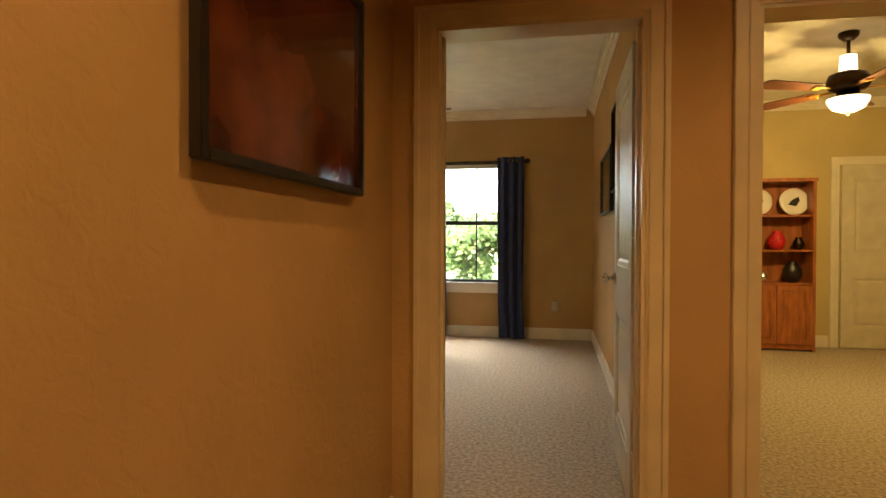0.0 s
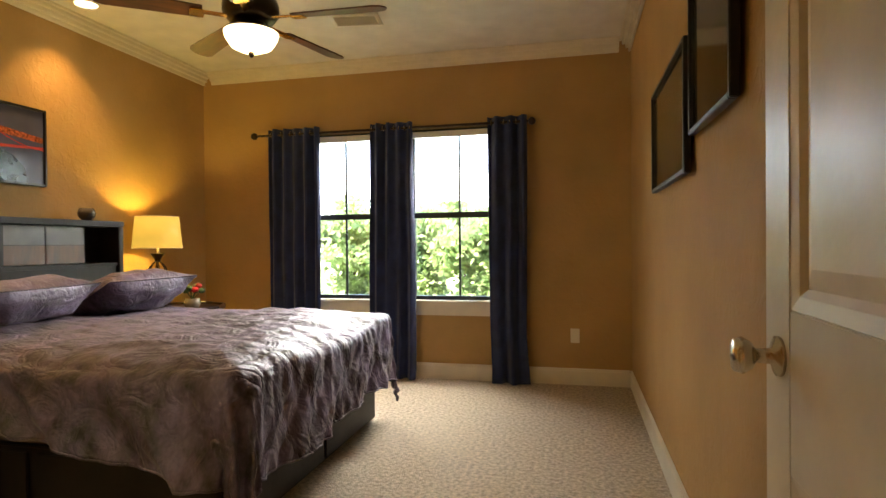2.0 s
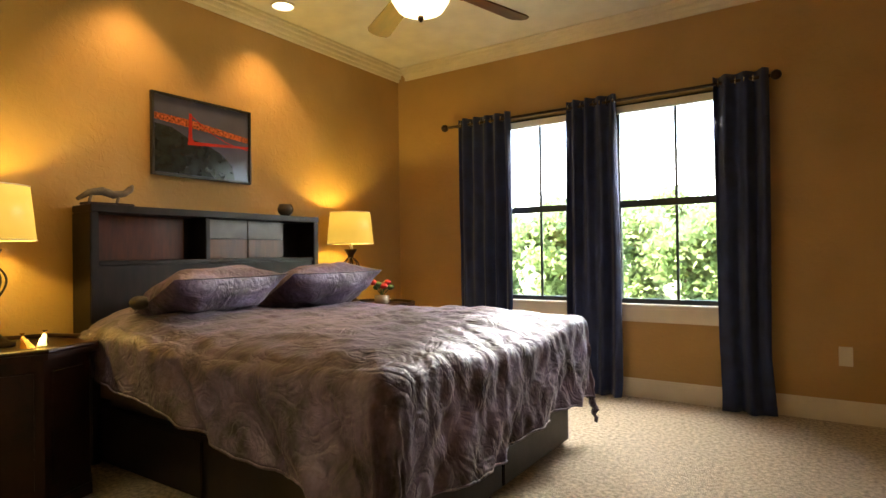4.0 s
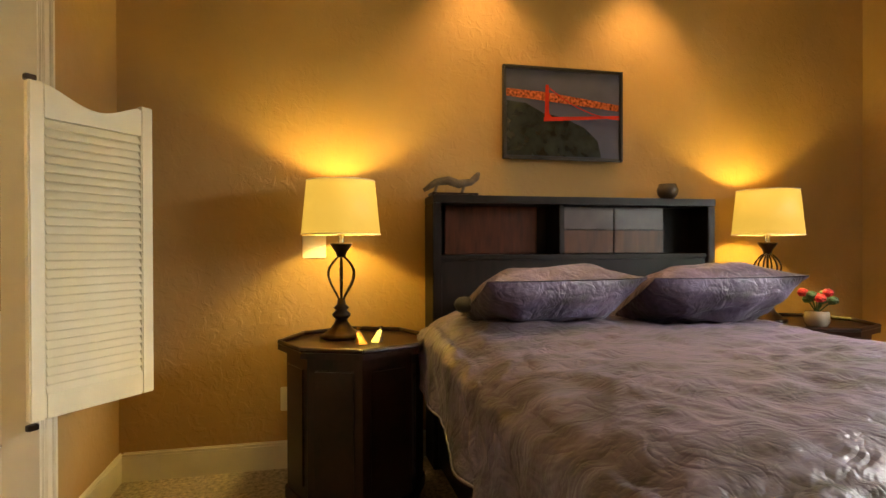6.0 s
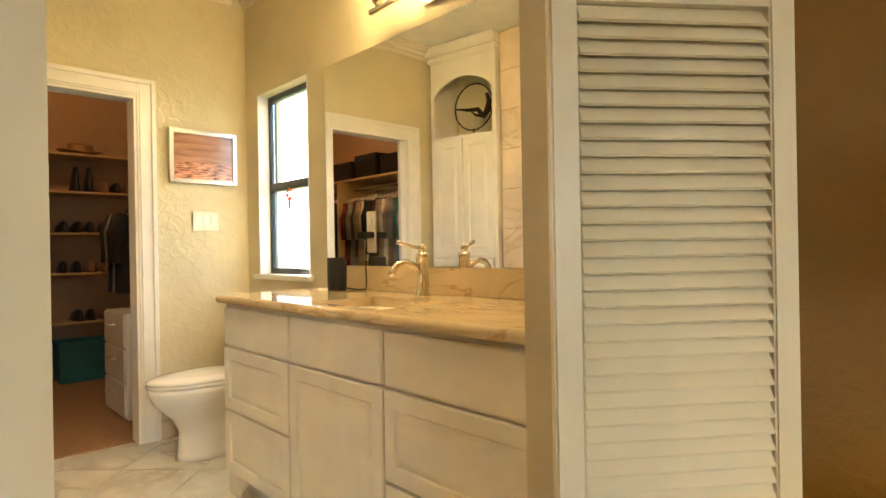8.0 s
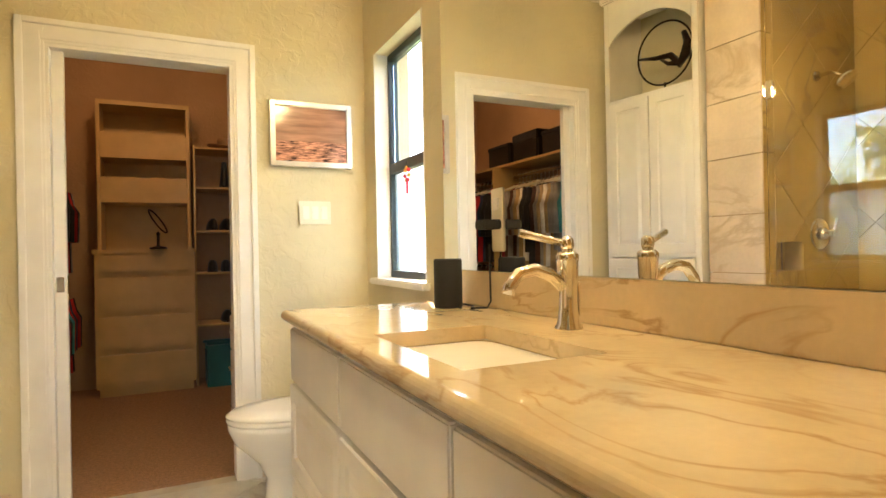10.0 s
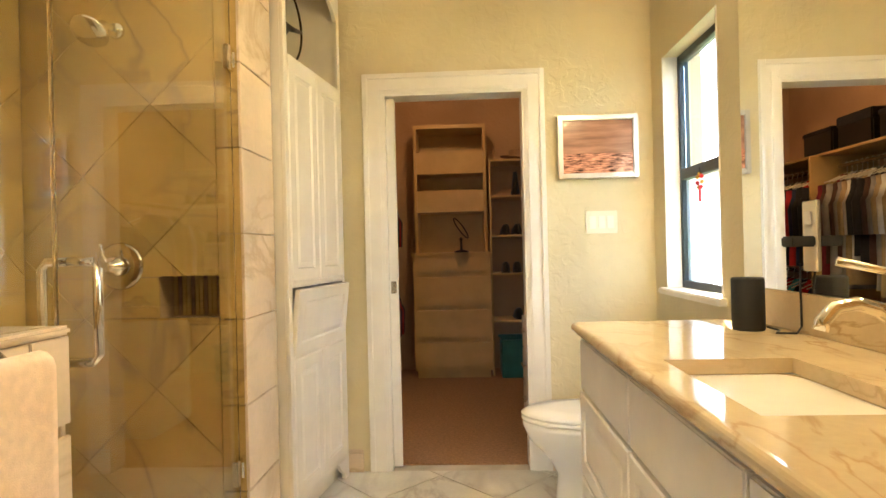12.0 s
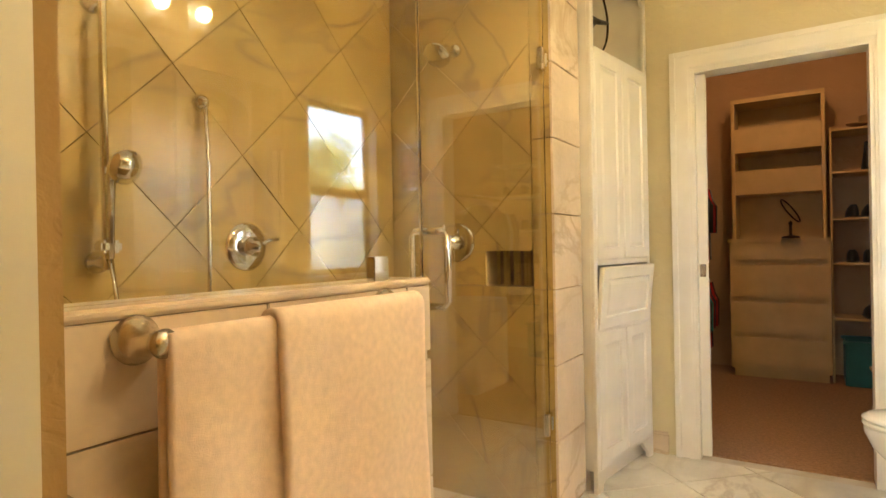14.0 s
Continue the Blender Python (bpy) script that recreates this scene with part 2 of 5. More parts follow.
# ---------- mesh helpers ----------
def add_box(bm, x0, y0, z0, x1, y1, z1, bevel=0.0):
    r = bmesh.ops.create_cube(bm, size=1)["verts"]
    for v in r:
        v.co = ((x0 + x1) / 2 + v.co.x * (x1 - x0), (y0 + y1) / 2 + v.co.y * (y1 - y0), (z0 + z1) / 2 + v.co.z * (z1 - z0))
    if bevel:
        es = list({e for v in r for e in v.link_edges})
        bmesh.ops.bevel(bm, geom=es, offset=bevel, segments=2, affect="EDGES", clamp_overlap=True)
    return bm


def box(x0, y0, z0, x1, y1, z1, bevel=0.0):
    return add_box(bmesh.new(), x0, y0, z0, x1, y1, z1, bevel)


def boxes(rows, bevel=0.0):
    bm = bmesh.new()
    for r in rows:
        add_box(bm, *r, bevel)
    return bm


def part(name, bm, material, parent=None, label="", smooth=False):
    me = bpy.data.meshes.new(name)
    bmesh.ops.recalc_face_normals(bm, faces=bm.faces[:])
    bm.to_mesh(me)
    bm.free()
    me.materials.append(material)
    if smooth:
        me.shade_smooth()
    o = new(name, me)
    o.parent = parent
    if label:
        o["label"] = label
    return o


def panels(name, rows, material, parent, bevel=0.002):
    """Boards of one name, each a part of its own."""
    for r in rows:
        part(name, box(*r, bevel), material, parent)


def thing(name, label, category, m=None, group=""):
    e = new(name)
    e.empty_display_size = 0.1
    if m is not None:
        e.matrix_world = m
    return tagged(e, label, category, group)


def setting(name, bm, material, label, smooth=False):
    return tagged(part(name, bm, material, None, "", smooth), label, name.split("_")[0], "", "structure")


def lathe(profile, n=24, x=0.0, y=0.0, squash=1.0):
    """Turn (radius, height) pairs round the upright through x, y."""
    bm = bmesh.new()
    rings = []
    for r, z in profile:
        rings.append([bm.verts.new((x + max(r, 0.0004) * math.cos(2 * math.pi * k / n), y + squash * max(r, 0.0004) * math.sin(2 * math.pi * k / n), z)) for k in range(n)])
    for a, b in zip(rings, rings[1:]):
        for k in range(n):
            bm.faces.new((a[k], a[(k + 1) % n], b[(k + 1) % n], b[k]))
    bm.faces.new(rings[0])
    bm.faces.new(rings[-1])
    return bm


def add_tube(bm, pts, r, n=8, close=False):
    pts = [Vector(p) for p in pts]
    rings = []
    up = Vector((0.13, 0.21, 0.97))
    for i, p in enumerate(pts):
        if close:
            d = pts[(i + 1) % len(pts)] - pts[i - 1]
        else:
            d = pts[min(i + 1, len(pts) - 1)] - pts[max(i - 1, 0)]
        d.normalize()
        a = d.cross(up if abs(d.dot(up)) < 0.95 else Vector((1, 0, 0))).normalized()
        b = d.cross(a)
        rr = r[i] if isinstance(r, (list, tuple)) else r
        rings.append([bm.verts.new(p + rr * (math.cos(2 * math.pi * k / n) * a + math.sin(2 * math.pi * k / n) * b)) for k in range(n)])
    pairs = list(zip(rings, rings[1:])) + ([(rings[-1], rings[0])] if close else [])
    for a, b in pairs:
        for k in range(n):
            bm.faces.new((a[k], a[(k + 1) % n], b[(k + 1) % n], b[k]))
    if not close:
        bm.faces.new(rings[0])
        bm.faces.new(rings[-1])
    return bm


def tube(pts, r, n=8, close=False):
    return add_tube(bmesh.new(), pts, r, n, close)


def sheet(fn, nu, nv, thick=0.0):
    """A grid of points fn(u, v) with u, v in 0..1, with a thickness."""
    bm = bmesh.new()
    g = [[bm.verts.new(fn(i / nu, j / nv)) for j in range(nv + 1)] for i in range(nu + 1)]
    for i in range(nu):
        for j in range(nv):
            bm.faces.new((g[i][j], g[i + 1][j], g[i + 1][j + 1], g[i][j + 1]))
    if thick:
        bmesh.ops.recalc_face_normals(bm, faces=bm.faces[:])
        bmesh.ops.solidify(bm, geom=bm.faces[:], thickness=thick)
    return bm


def prism(poly, depth, to3):
    """A flat outline given as (u, v) pairs, made solid; to3(u, v, d) gives the place."""
    bm = bmesh.new()
    a = [bm.verts.new(to3(u, v, 0)) for u, v in poly]
    b = [bm.verts.new(to3(u, v, depth)) for u, v in poly]
    bm.faces.new(a)
    bm.faces.new(b[::-1])
    k = len(poly)
    for i in range(k):
        bm.faces.new((a[i], a[(i + 1) % k], b[(i + 1) % k], b[i]))
    return bm


def blob(c, r, seg=12, squash=(1, 1, 1), rough=0.0):
    bm = bmesh.new()
    bmesh.ops.create_uvsphere(bm, u_segments=seg, v_segments=max(6, seg // 2), radius=1)
    for v in bm.verts:
        k = 1 + rough * noise.noise(v.co * 2.3 + Vector(c))
        v.co = Vector((c[0] + v.co.x * r * squash[0] * k, c[1] + v.co.y * r * squash[1] * k, c[2] + v.co.z * r * squash[2] * k))
    return bm


def panel_door(w, h, t, rail=0.055):
    """A raised-panel front in the x-z plane from 0,0, face towards -y."""
    bm = box(0, 0, 0, w, t, h, 0.0)
    bm.normal_update()
    f = min(bm.faces, key=lambda q: q.calc_center_median().y)
    for th, dp in ((0.004, 0.004), (rail, 0.0), (0.006, -0.008), (0.022, 0.007)):
        bmesh.ops.inset_region(bm, faces=[f], thickness=th, depth=dp, use_even_offset=True)
    return bm


def clip_rect(poly, u0, u1, v0, v1):
    for ax, lim, sgn in ((0, u0, 1), (0, u1, -1), (1, v0, 1), (1, v1, -1)):
        out = []
        for i in range(len(poly)):
            a, b = poly[i - 1], poly[i]
            da, db = sgn * (a[ax] - lim), sgn * (b[ax] - lim)
            if (da >= 0) != (db >= 0):
                k = da / (da - db)
                out.append((a[0] + k * (b[0] - a[0]), a[1] + k * (b[1] - a[1])))
            if db >= 0:
                out.append(b)
        poly = out
        if len(poly) < 3:
            return []
    return poly


def tiles(parent, material, rect, side, to3, origin=(0, 0), diagonal=True, gap=0.004, depth=0.009):
    """Square tiles over a rectangle (u0, u1, v0, v1), each a piece of its own."""
    u0, u1, v0, v1 = rect
    s = side / math.sqrt(2) if diagonal else side / 2
    span = int(max(u1 - u0, v1 - v0) / side * 2) + 4
    for i in range(-span, span):
        for j in range(-span, span):
            if diagonal:
                cu, cv = origin[0] + (i + j) * s, origin[1] + (i - j) * s
                g = s - gap
                poly = [(cu - g, cv), (cu, cv - g), (cu + g, cv), (cu, cv + g)]
            else:
                cu, cv = origin[0] + i * side, origin[1] + j * side
                g = s - gap / 2
                poly = [(cu - g, cv - g), (cu + g, cv - g), (cu + g, cv + g), (cu - g, cv + g)]
            poly = clip_rect(poly, u0, u1, v0, v1)
            if len(poly) < 3:
                continue
            part("tile", prism(poly, depth, to3), material, parent)


# ---------- structure ----------
H = 2.78
WX, NY, EX, SY = -3.19, 7.48, 0.676, 3.21
setting("wall_west", boxes([(-3.33, 3.08, 0, WX, 7.62, H)]), M_WALL, "tan textured wall behind the bed")
WINS = ((-2.22, -1.36), (-1.17, -0.31))
setting("wall_north", boxes([(WX, NY, 0, -2.22, 7.62, H), (-1.36, NY, 0, -1.17, 7.62, H), (-0.31, NY, 0, EX, 7.62, H),
                             (-2.22, NY, 0, -1.36, 7.62, 0.67), (-1.17, NY, 0, -0.31, 7.62, 0.67),
                             (-2.22, NY, 2.16, -1.36, 7.62, H), (-1.17, NY, 2.16, -0.31, 7.62, H)]), M_WALL, "tan textured wall with two windows")
setting("wall_east", boxes([(EX, 2.88, 0, 0.80, 7.62, H)]), M_WALL, "tan textured wall between two bedrooms")
setting("wall_south", boxes([(-1.61, 3.08, 0, -0.54, SY, H), (-0.57, 2.86, 0, -0.54, 3.08, H), (-0.43, 2.79, 0, -0.25, 2.86, H), (0.56, 2.79, 0, 0.80, 2.86, H), (-0.25, 2.79, 2.03, 0.56, 2.86, H)]), M_WALL, "tan bedroom wall beside the entrance")
setting("wall_hall_door", boxes([(-0.43, 2.72, 0, -0.25, 2.79, H), (0.56, 2.72, 0, 0.95, 2.79, H), (-0.25, 2.72, 2.03, 0.56, 2.79, H), (1.86, 2.72, 0, 3.4, 2.86, H), (0.95, 2.72, 2.03, 1.86, 2.86, H), (0.80, 2.79, 0, 0.95, 2.86, H)]), M_HALL, "amber textured hall wall with two doorways")
setting("wall_hall_west", boxes([(-0.57, -1.6, 0, -0.43, 2.86, H)]), M_HALL, "amber textured hall wall with a picture")
setting("wall_hall_south", boxes([(-0.57, -1.74, 0, 3.4, -1.6, H), (3.4, -1.74, 0, 3.54, 2.86, H)]), M_HALL, "amber hall walls")
setting("wall_room_north", boxes([(0.80, 7.575, 0, 5.6, 7.72, H), (5.5, 2.86, 0, 5.64, 7.575, H), (3.4, 2.72, 0, 5.64, 2.86, H)]), knockdown("yellow_wall_paint", (0.55, 0.44, 0.21)), "yellow walls of the far room")
setting("wall_partition", boxes([(WX, 3.115, 0, -2.40, SY, H), (-2.40, 3.115, 2.50, -1.61, SY, H)]), M_WALL, "short wall between bedroom and bath")
setting("wall_bath_west", boxes([(-3.33, 0.2, 0, WX, 0.36, H), (-3.33, 0.98, 0, WX, 3.09, H), (-3.33, 0.36, 0, WX, 0.98, 0.94), (-3.33, 0.36, 2.08, WX, 0.98, H)]), M_BATH, "cream bathroom wall with a tall window")
setting("wall_closet", boxes([(-3.33, 0.08, 0, -2.53, 0.2, H), (-1.78, 0.08, 0, -0.58, 0.2, H), (-2.53, 0.08, 2.0, -1.78, 0.2, H)]), M_BATH, "cream bathroom wall with the closet doorway")
setting("wall_shower_south", boxes([(-1.41, 0.90, 0, -1.33, 1.20, H), (-1.33, 0.90, 0, -1.10, 1.20, 0.94), (-1.33, 0.90, 1.10, -1.10, 1.20, H), (-1.33, 0.90, 0.94, -1.10, 1.10, 1.10), (-1.10, 0.90, 0, -0.574, 1.20, H)]), M_GROUT, "tiled shower end wall with a niche")
setting("wall_shower_back", boxes([(-0.60, 1.20, 0, -0.575, 3.08, H)]), M_GROUT, "tiled shower back wall")
setting("wall_bath_east", boxes([(-1.145, 0.2, 0, -1.10, 0.90, H)]), M_BATH, "cream wall behind the linen cabinet")
setting("wall_closet_far", box(-3.5, -2.5, 0, -0.9, -2.36, H), M_CLOSET, "beige closet end wall")
setting("wall_closet_west", box(-3.5, -2.36, 0, -3.36, 0.08, H), M_CLOSET, "beige closet side wall")
setting("wall_closet_east", box(-1.06, -2.36, 0, -0.92, 0.08, H), M_CLOSET, "beige closet side wall behind the clothes")
setting("floor", boxes([(-3.33, 3.10, -0.12, 0.80, 7.62, 0), (-0.57, -1.74, -0.12, 3.54, 3.10, 0), (0.80, 3.10, -0.12, 5.64, 7.72, 0), (3.54, 2.72, -0.12, 5.64, 3.10, 0)]), M_CARPET, "cream cut-pile carpet floor")
setting("floor_closet", box(-3.5, -2.5, -0.12, -0.9, 0.10, 0.002), M_CARPET2, "tan carpet closet floor")
bath_floor = setting("floor_bath", box(-3.33, 0.104, -0.12, -0.57, 3.096, -0.006), mat("floor_grout", (0.50, 0.44, 0.34), 0.9), "cream marble tile bathroom floor")
setting("ceiling", boxes([(-3.5, -2.5, H, 5.64, 7.72, H + 0.1)]), M_CEIL, "pale textured ceiling")
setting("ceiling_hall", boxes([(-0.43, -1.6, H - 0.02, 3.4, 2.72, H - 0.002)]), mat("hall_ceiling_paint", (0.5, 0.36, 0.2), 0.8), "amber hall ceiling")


def crown(name, runs):
    """Stepped crown moulding; runs of (x0, y0, x1, y1, nx, ny), with the room towards n."""
    bm = bmesh.new()
    for x0, y0, x1, y1, nx, ny in runs:
        for d0, d1, z0, z1 in ((0, 0.018, H - 0.105, H), (0.018, 0.040, H - 0.075, H), (0.040, 0.066, H - 0.045, H), (0.066, 0.088, H - 0.018, H)):
            xs = sorted((x0 + nx * d0, x1 + nx * d1)) if nx else sorted((x0, x1))
            ys = sorted((y0 + ny * d0, y1 + ny * d1)) if ny else sorted((y0, y1))
            add_box(bm, xs[0], ys[0], z0, xs[1], ys[1], z1 - 0.001, 0.004)
    return setting(name, bm, M_TRIM, "cream crown moulding under the ceiling")


crown("trim_crown", [(WX, SY, WX, NY, 1, 0), (WX + 0.09, NY, EX - 0.09, NY, 0, -1), (EX, 2.86, EX, NY, -1, 0), (WX + 0.09, SY, -0.54, SY, 0, 1), (-0.54, 2.86, EX, 2.86, 0, 1)])
crown("trim_crown_room", [(0.80, 7.575, 5.5, 7.575, 0, -1), (0.80, 2.95, 0.80, 7.48, 1, 0)])
crown("trim_crown_bath", [(-3.10, 0.2, -1.5, 0.2, 0, 1), (WX, 0.2, WX, 3.08, 1, 0)])


def skirting(name, runs, material=M_TRIM, h=0.135):
    bm = bmesh.new()
    for r in runs:
        add_box(bm, r[0], r[1], 0, r[2], r[3], h - 0.02, 0.0)
        add_box(bm, r[0], r[1], h - 0.0195, r[2], r[3], h, 0.006)
    return setting(name, bm, material, "painted baseboard")


skirting("baseboard", [(WX, SY + 0.016, WX + 0.016, NY), (WX + 0.016, NY - 0.016, EX - 0.016, NY), (EX - 0.016, 2.98, EX, NY), (WX, SY, -2.50, SY + 0.016), (-1.40, SY, -0.54, SY + 0.016)])
skirting("baseboard_hall", [(-0.43, -1.6, -0.415, 2.70), (0.65, 2.705, 0.86, 2.72)], M_HTRIM)
skirting("baseboard_room", [(0.80, 7.56, 2.18, 7.575), (2.99, 7.56, 3.24, 7.575)])
skirting("baseboard_bath", [(-3.19, 0.2, -2.62, 0.214), (-1.64, 0.2, -1.5, 0.214)], M_PONY, 0.12)


def casing_y(name, x0, x1, top, y, out, material=M_TRIM, w=0.088):
    """Casing round an opening in a wall that runs along x; out: the way it stands proud."""
    bm = bmesh.new()
    for d0, d1, e in ((0, w, 0.012), (w * 0.12, w * 0.42, 0.018), (w * 0.72, w * 0.97, 0.022)):
        ys = sorted((y, y + out * e))
        add_box(bm, x0 - d1, ys[0], 0, x0 - d0, ys[1], top + d1, 0.003)
        add_box(bm, x1 + d0, ys[0], 0, x1 + d1, ys[1], top + d1, 0.003)
        add_box(bm, x0 - d0, ys[0], top + d0, x1 + d0, ys[1], top + d1, 0.003)
    return setting(name, bm, material, "moulded door casing")


def lining(name, x0, x1, y0, y1, top, material):
    bm = boxes([(x0, y0, 0, x0 + 0.014, y1, top), (x1 - 0.014, y0, 0, x1, y1, top), (x0 + 0.014, y0, top - 0.014, x1 - 0.014, y1, top)])
    return setting(name, bm, material, "painted door lining")


casing_y("trim_hall_casing", -0.25, 0.56, 2.03, 2.72, -1, M_HTRIM)
casing_y("trim_bed_casing", -0.25, 0.56, 2.03, 2.86, 1)
lining("trim_hall_lining", -0.25, 0.56, 2.715, 2.865, 2.03, M_HTRIM)
casing_y("trim_room_casing", 0.95, 1.86, 2.03, 2.72, -1, M_HTRIM)
lining("trim_room_lining", 0.95, 1.86, 2.715, 2.865, 2.03, M_HTRIM)
setting("trim_stop", boxes([(-0.236, 2.77, 0, -0.224, 2.81, 2.01), (0.534, 2.77, 0, 0.546, 2.81, 2.01)]), M_HTRIM, "door stop strip")
casing_y("trim_bath_casing", -2.40, -1.61, 2.50, SY, 1)
casing_y("trim_bath_casing_inner", -2.40, -1.61, 2.50, 3.115, -1)
lining("trim_bath_lining", -2.40, -1.61, 3.109, 3.216, 2.50, M_TRIM)
casing_y("trim_closet_casing", -2.53, -1.78, 2.0, 0.2, 1, M_WHITE, 0.105)
lining("trim_closet_lining", -2.53, -1.78, 0.075, 0.205, 2.0, M_WHITE)


# ---------- windows ----------
def sash_window(name, label, axis, a0, a1, z0, z1, mid, d, muntin, glass_low, frame_w=0.035):
    """A single-hung window. axis 'x': in a wall along x; d: depth of the frame's middle."""
    w = thing(name, label, "window")
    w["kind"] = "structure"

    def bar(nm, u0, u1, v0, v1, t, material, e=0.0, parent=w):
        if axis == "x":
            bm = box(u0, d - t + e, v0, u1, d + t + e, v1, 0.003)
        else:
            bm = box(d - t + e, u0, v0, d + t + e, u1, v1, 0.003)
        o = part(nm, bm, material, parent)
        return o

    f = frame_w
    for u0, u1, v0, v1 in ((a0, a0 + f, z0, z1), (a1 - f, a1, z0, z1), (a0 + f, a1 - f, z0, z0 + f), (a0 + f, a1 - f, z1 - f, z1)):
        bar("window_frame", u0, u1, v0, v1, 0.025, M_SASH)
    bar("meeting_rail", a0 + f, a1 - f, mid - 0.025, mid + 0.025, 0.03, M_SASH)
    if muntin:
        c = (a0 + a1) / 2
        bar("muntin", c - 0.009, c + 0.009, z0 + f, mid - 0.025, 0.012, M_SASH)
        bar("muntin", c - 0.009, c + 0.009, mid + 0.025, z1 - f, 0.012, M_SASH)
    for nm, v0, v1, g in (("pane", z0 + f, mid - 0.025, glass_low), ("pane", mid + 0.025, z1 - f, M_PANE)):
        o = bar(nm, a0 + f, a1 - f, v0, v1, 0.003, g)
        o.visible_shadow = False
    return w


for k, (a, b) in enumerate(WINS):
    w = sash_window("window_%d" % (k + 1), "single-hung window with dark bronze sashes", "x", a, b, 0.67, 2.16, 1.41, 7.575, True, M_PANE)
    part("blind_headrail", box(a + 0.01, 7.50, 2.085, b - 0.01, 7.54, 2.135, 0.004), M_WHITE, w, "white raised blind head rail")
    part("window_sill", box(a - 0.05, NY - 0.035, 0.645, b + 0.05, 7.55, 0.672, 0.006), M_TRIM, w)
    part("apron", box(a - 0.03, NY - 0.016, 0.545, b + 0.03, NY, 0.645, 0.004), M_TRIM, w)
w = sash_window("window_3", "tall bathroom window with an obscure lower pane", "y", 0.36, 0.98, 0.955, 2.08, 1.50, -3.285, False, M_OBSC)
part("window_sill", box(-3.26, 0.33, 0.925, -3.155, 1.01, 0.955, 0.006), M_WHITE, w)
for y0, y1 in ((0.36, 0.372), (0.968, 0.98)):
    part("reveal", box(-3.26, y0, 0.955, -3.188, y1, 2.08), M_WHITE, w)
charm = thing("window_charm", "small beaded red charm hanging on the bathroom window", "ornament", pose(-3.235, 0.67, 1.50))
part("cord", tube([(0, 0, 0.0), (0, 0, -0.03)], 0.002, 6), M_RUBBER, charm)
for k in range(7):
    a = 2 * math.pi * k / 7
    part("bead", blob((0, 0.026 * math.sin(a), -0.06 + 0.03 * math.cos(a)), 0.010, 8), M_RED if k % 2 else M_GOLD, charm)
part("tail", tube([(0, 0, -0.09), (0.002, 0.004, -0.15)], 0.006, 6), M_RED, charm)

# ---------- outdoors ----------
gm = bmesh.new()
bmesh.ops.create_grid(gm, x_segments=2, y_segments=2, size=900)
ground = setting("ground", gm, M_GRASS, "sunlit lawn outside")
ground.location.z = -0.35


def tree(x, y, h, seed):
    rnd = random.Random(seed)
    t = thing("tree", "leafy green tree beyond the lawn", "tree", pose(x, y, -0.35), "trees outside")
    part("trunk", tube([(0, 0, 0), (0.1, 0, h * 0.3), (0.0, 0.1, h * 0.55)], [0.17, 0.12, 0.05], 8), M_BARK, t)
    limbs = bmesh.new()
    ends = []
    for k in range(9):
        a = rnd.random() * 6.28
        z = h * (0.25 + 0.05 * k)
        e = Vector((math.cos(a) * h * 0.25, math.sin(a) * h * 0.25, z + h * 0.2))
        add_tube(limbs, [(0.05, 0, z), e * 0.6 + Vector((0, 0, z * 0.3)), e], [0.05, 0.03, 0.012], 5)
        ends.append(e)
    part("limbs", limbs, M_BARK, t)
    vs, fs = [], []
    for e in ends + [Vector((0, 0, h * f)) for f in (0.7, 0.5, 0.32, 0.18)]:
        for _ in range(620):
            d = Vector((rnd.gauss(0, 1), rnd.gauss(0, 1), rnd.gauss(0, 0.7))) * h * 0.075
            c = e + d
            u = Vector((rnd.gauss(0, 1), rnd.gauss(0, 1), rnd.gauss(0, 1))).normalized() * rnd.uniform(0.04, 0.10)
            v = u.cross(Vector((rnd.gauss(0, 1), rnd.gauss(0, 1), rnd.gauss(0, 1)))).normalized() * u.length * 0.6
            i = len(vs)
            vs += [c - u, c + v, c + u, c - v]
            fs.append((i, i + 1, i + 2, i + 3))
    me = bpy.data.meshes.new("crown")
    me.from_pydata(vs, [], fs)
    me.materials.append(M_TREE)
    o = new("crown", me)
    o.parent = t


for k, (x, y, h) in enumerate(((-6.2, 15, 2.6), (-4.6, 14.5, 2.4), (-3.0, 15.2, 2.7), (-1.7, 14.2, 2.3), (-0.3, 15.0, 2.6), (1.2, 14.6, 2.4), (2.8, 15.5, 2.8), (-7.8, 16, 3.0), (-5.4, 18, 3.0), (-2.2, 18, 3.1), (0.6, 18, 3.0), (-9.0, -1.5, 3.6), (-12.5, -8.0, 3.6), (-11.5, -5.6, 3.3), (-13.5, -10.5, 3.8), (-14.0, -7.2, 5.2), (-11.0, 1.2, 4.4), (-8.5, 0.6, 2.6), (-10, 4.0, 3.6))):
    tree(x, y, h, k)


# ---------- curtains ----------
rod = thing("curtain_rod", "dark bronze curtain rod with ball finials", "curtain rod", pose(-1.35, 7.38, 2.15))
part("pole", tube([(-1.22, 0, 0), (1.22, 0, 0)], 0.011, 12), M_BRONZE, rod)
for s in (-1, 1):
    part("finial", blob((s * 1.25, 0, 0), 0.032, 14), M_BRONZE, rod)
    part("bracket", boxes([(s * 1.12 - 0.012, 0, -0.012, s * 1.12 + 0.012, 0.10, 0.012), (s * 1.12 - 0.02, 0.088, -0.04, s * 1.12 + 0.02, 0.10, 0.04)]), M_BRONZE, rod)


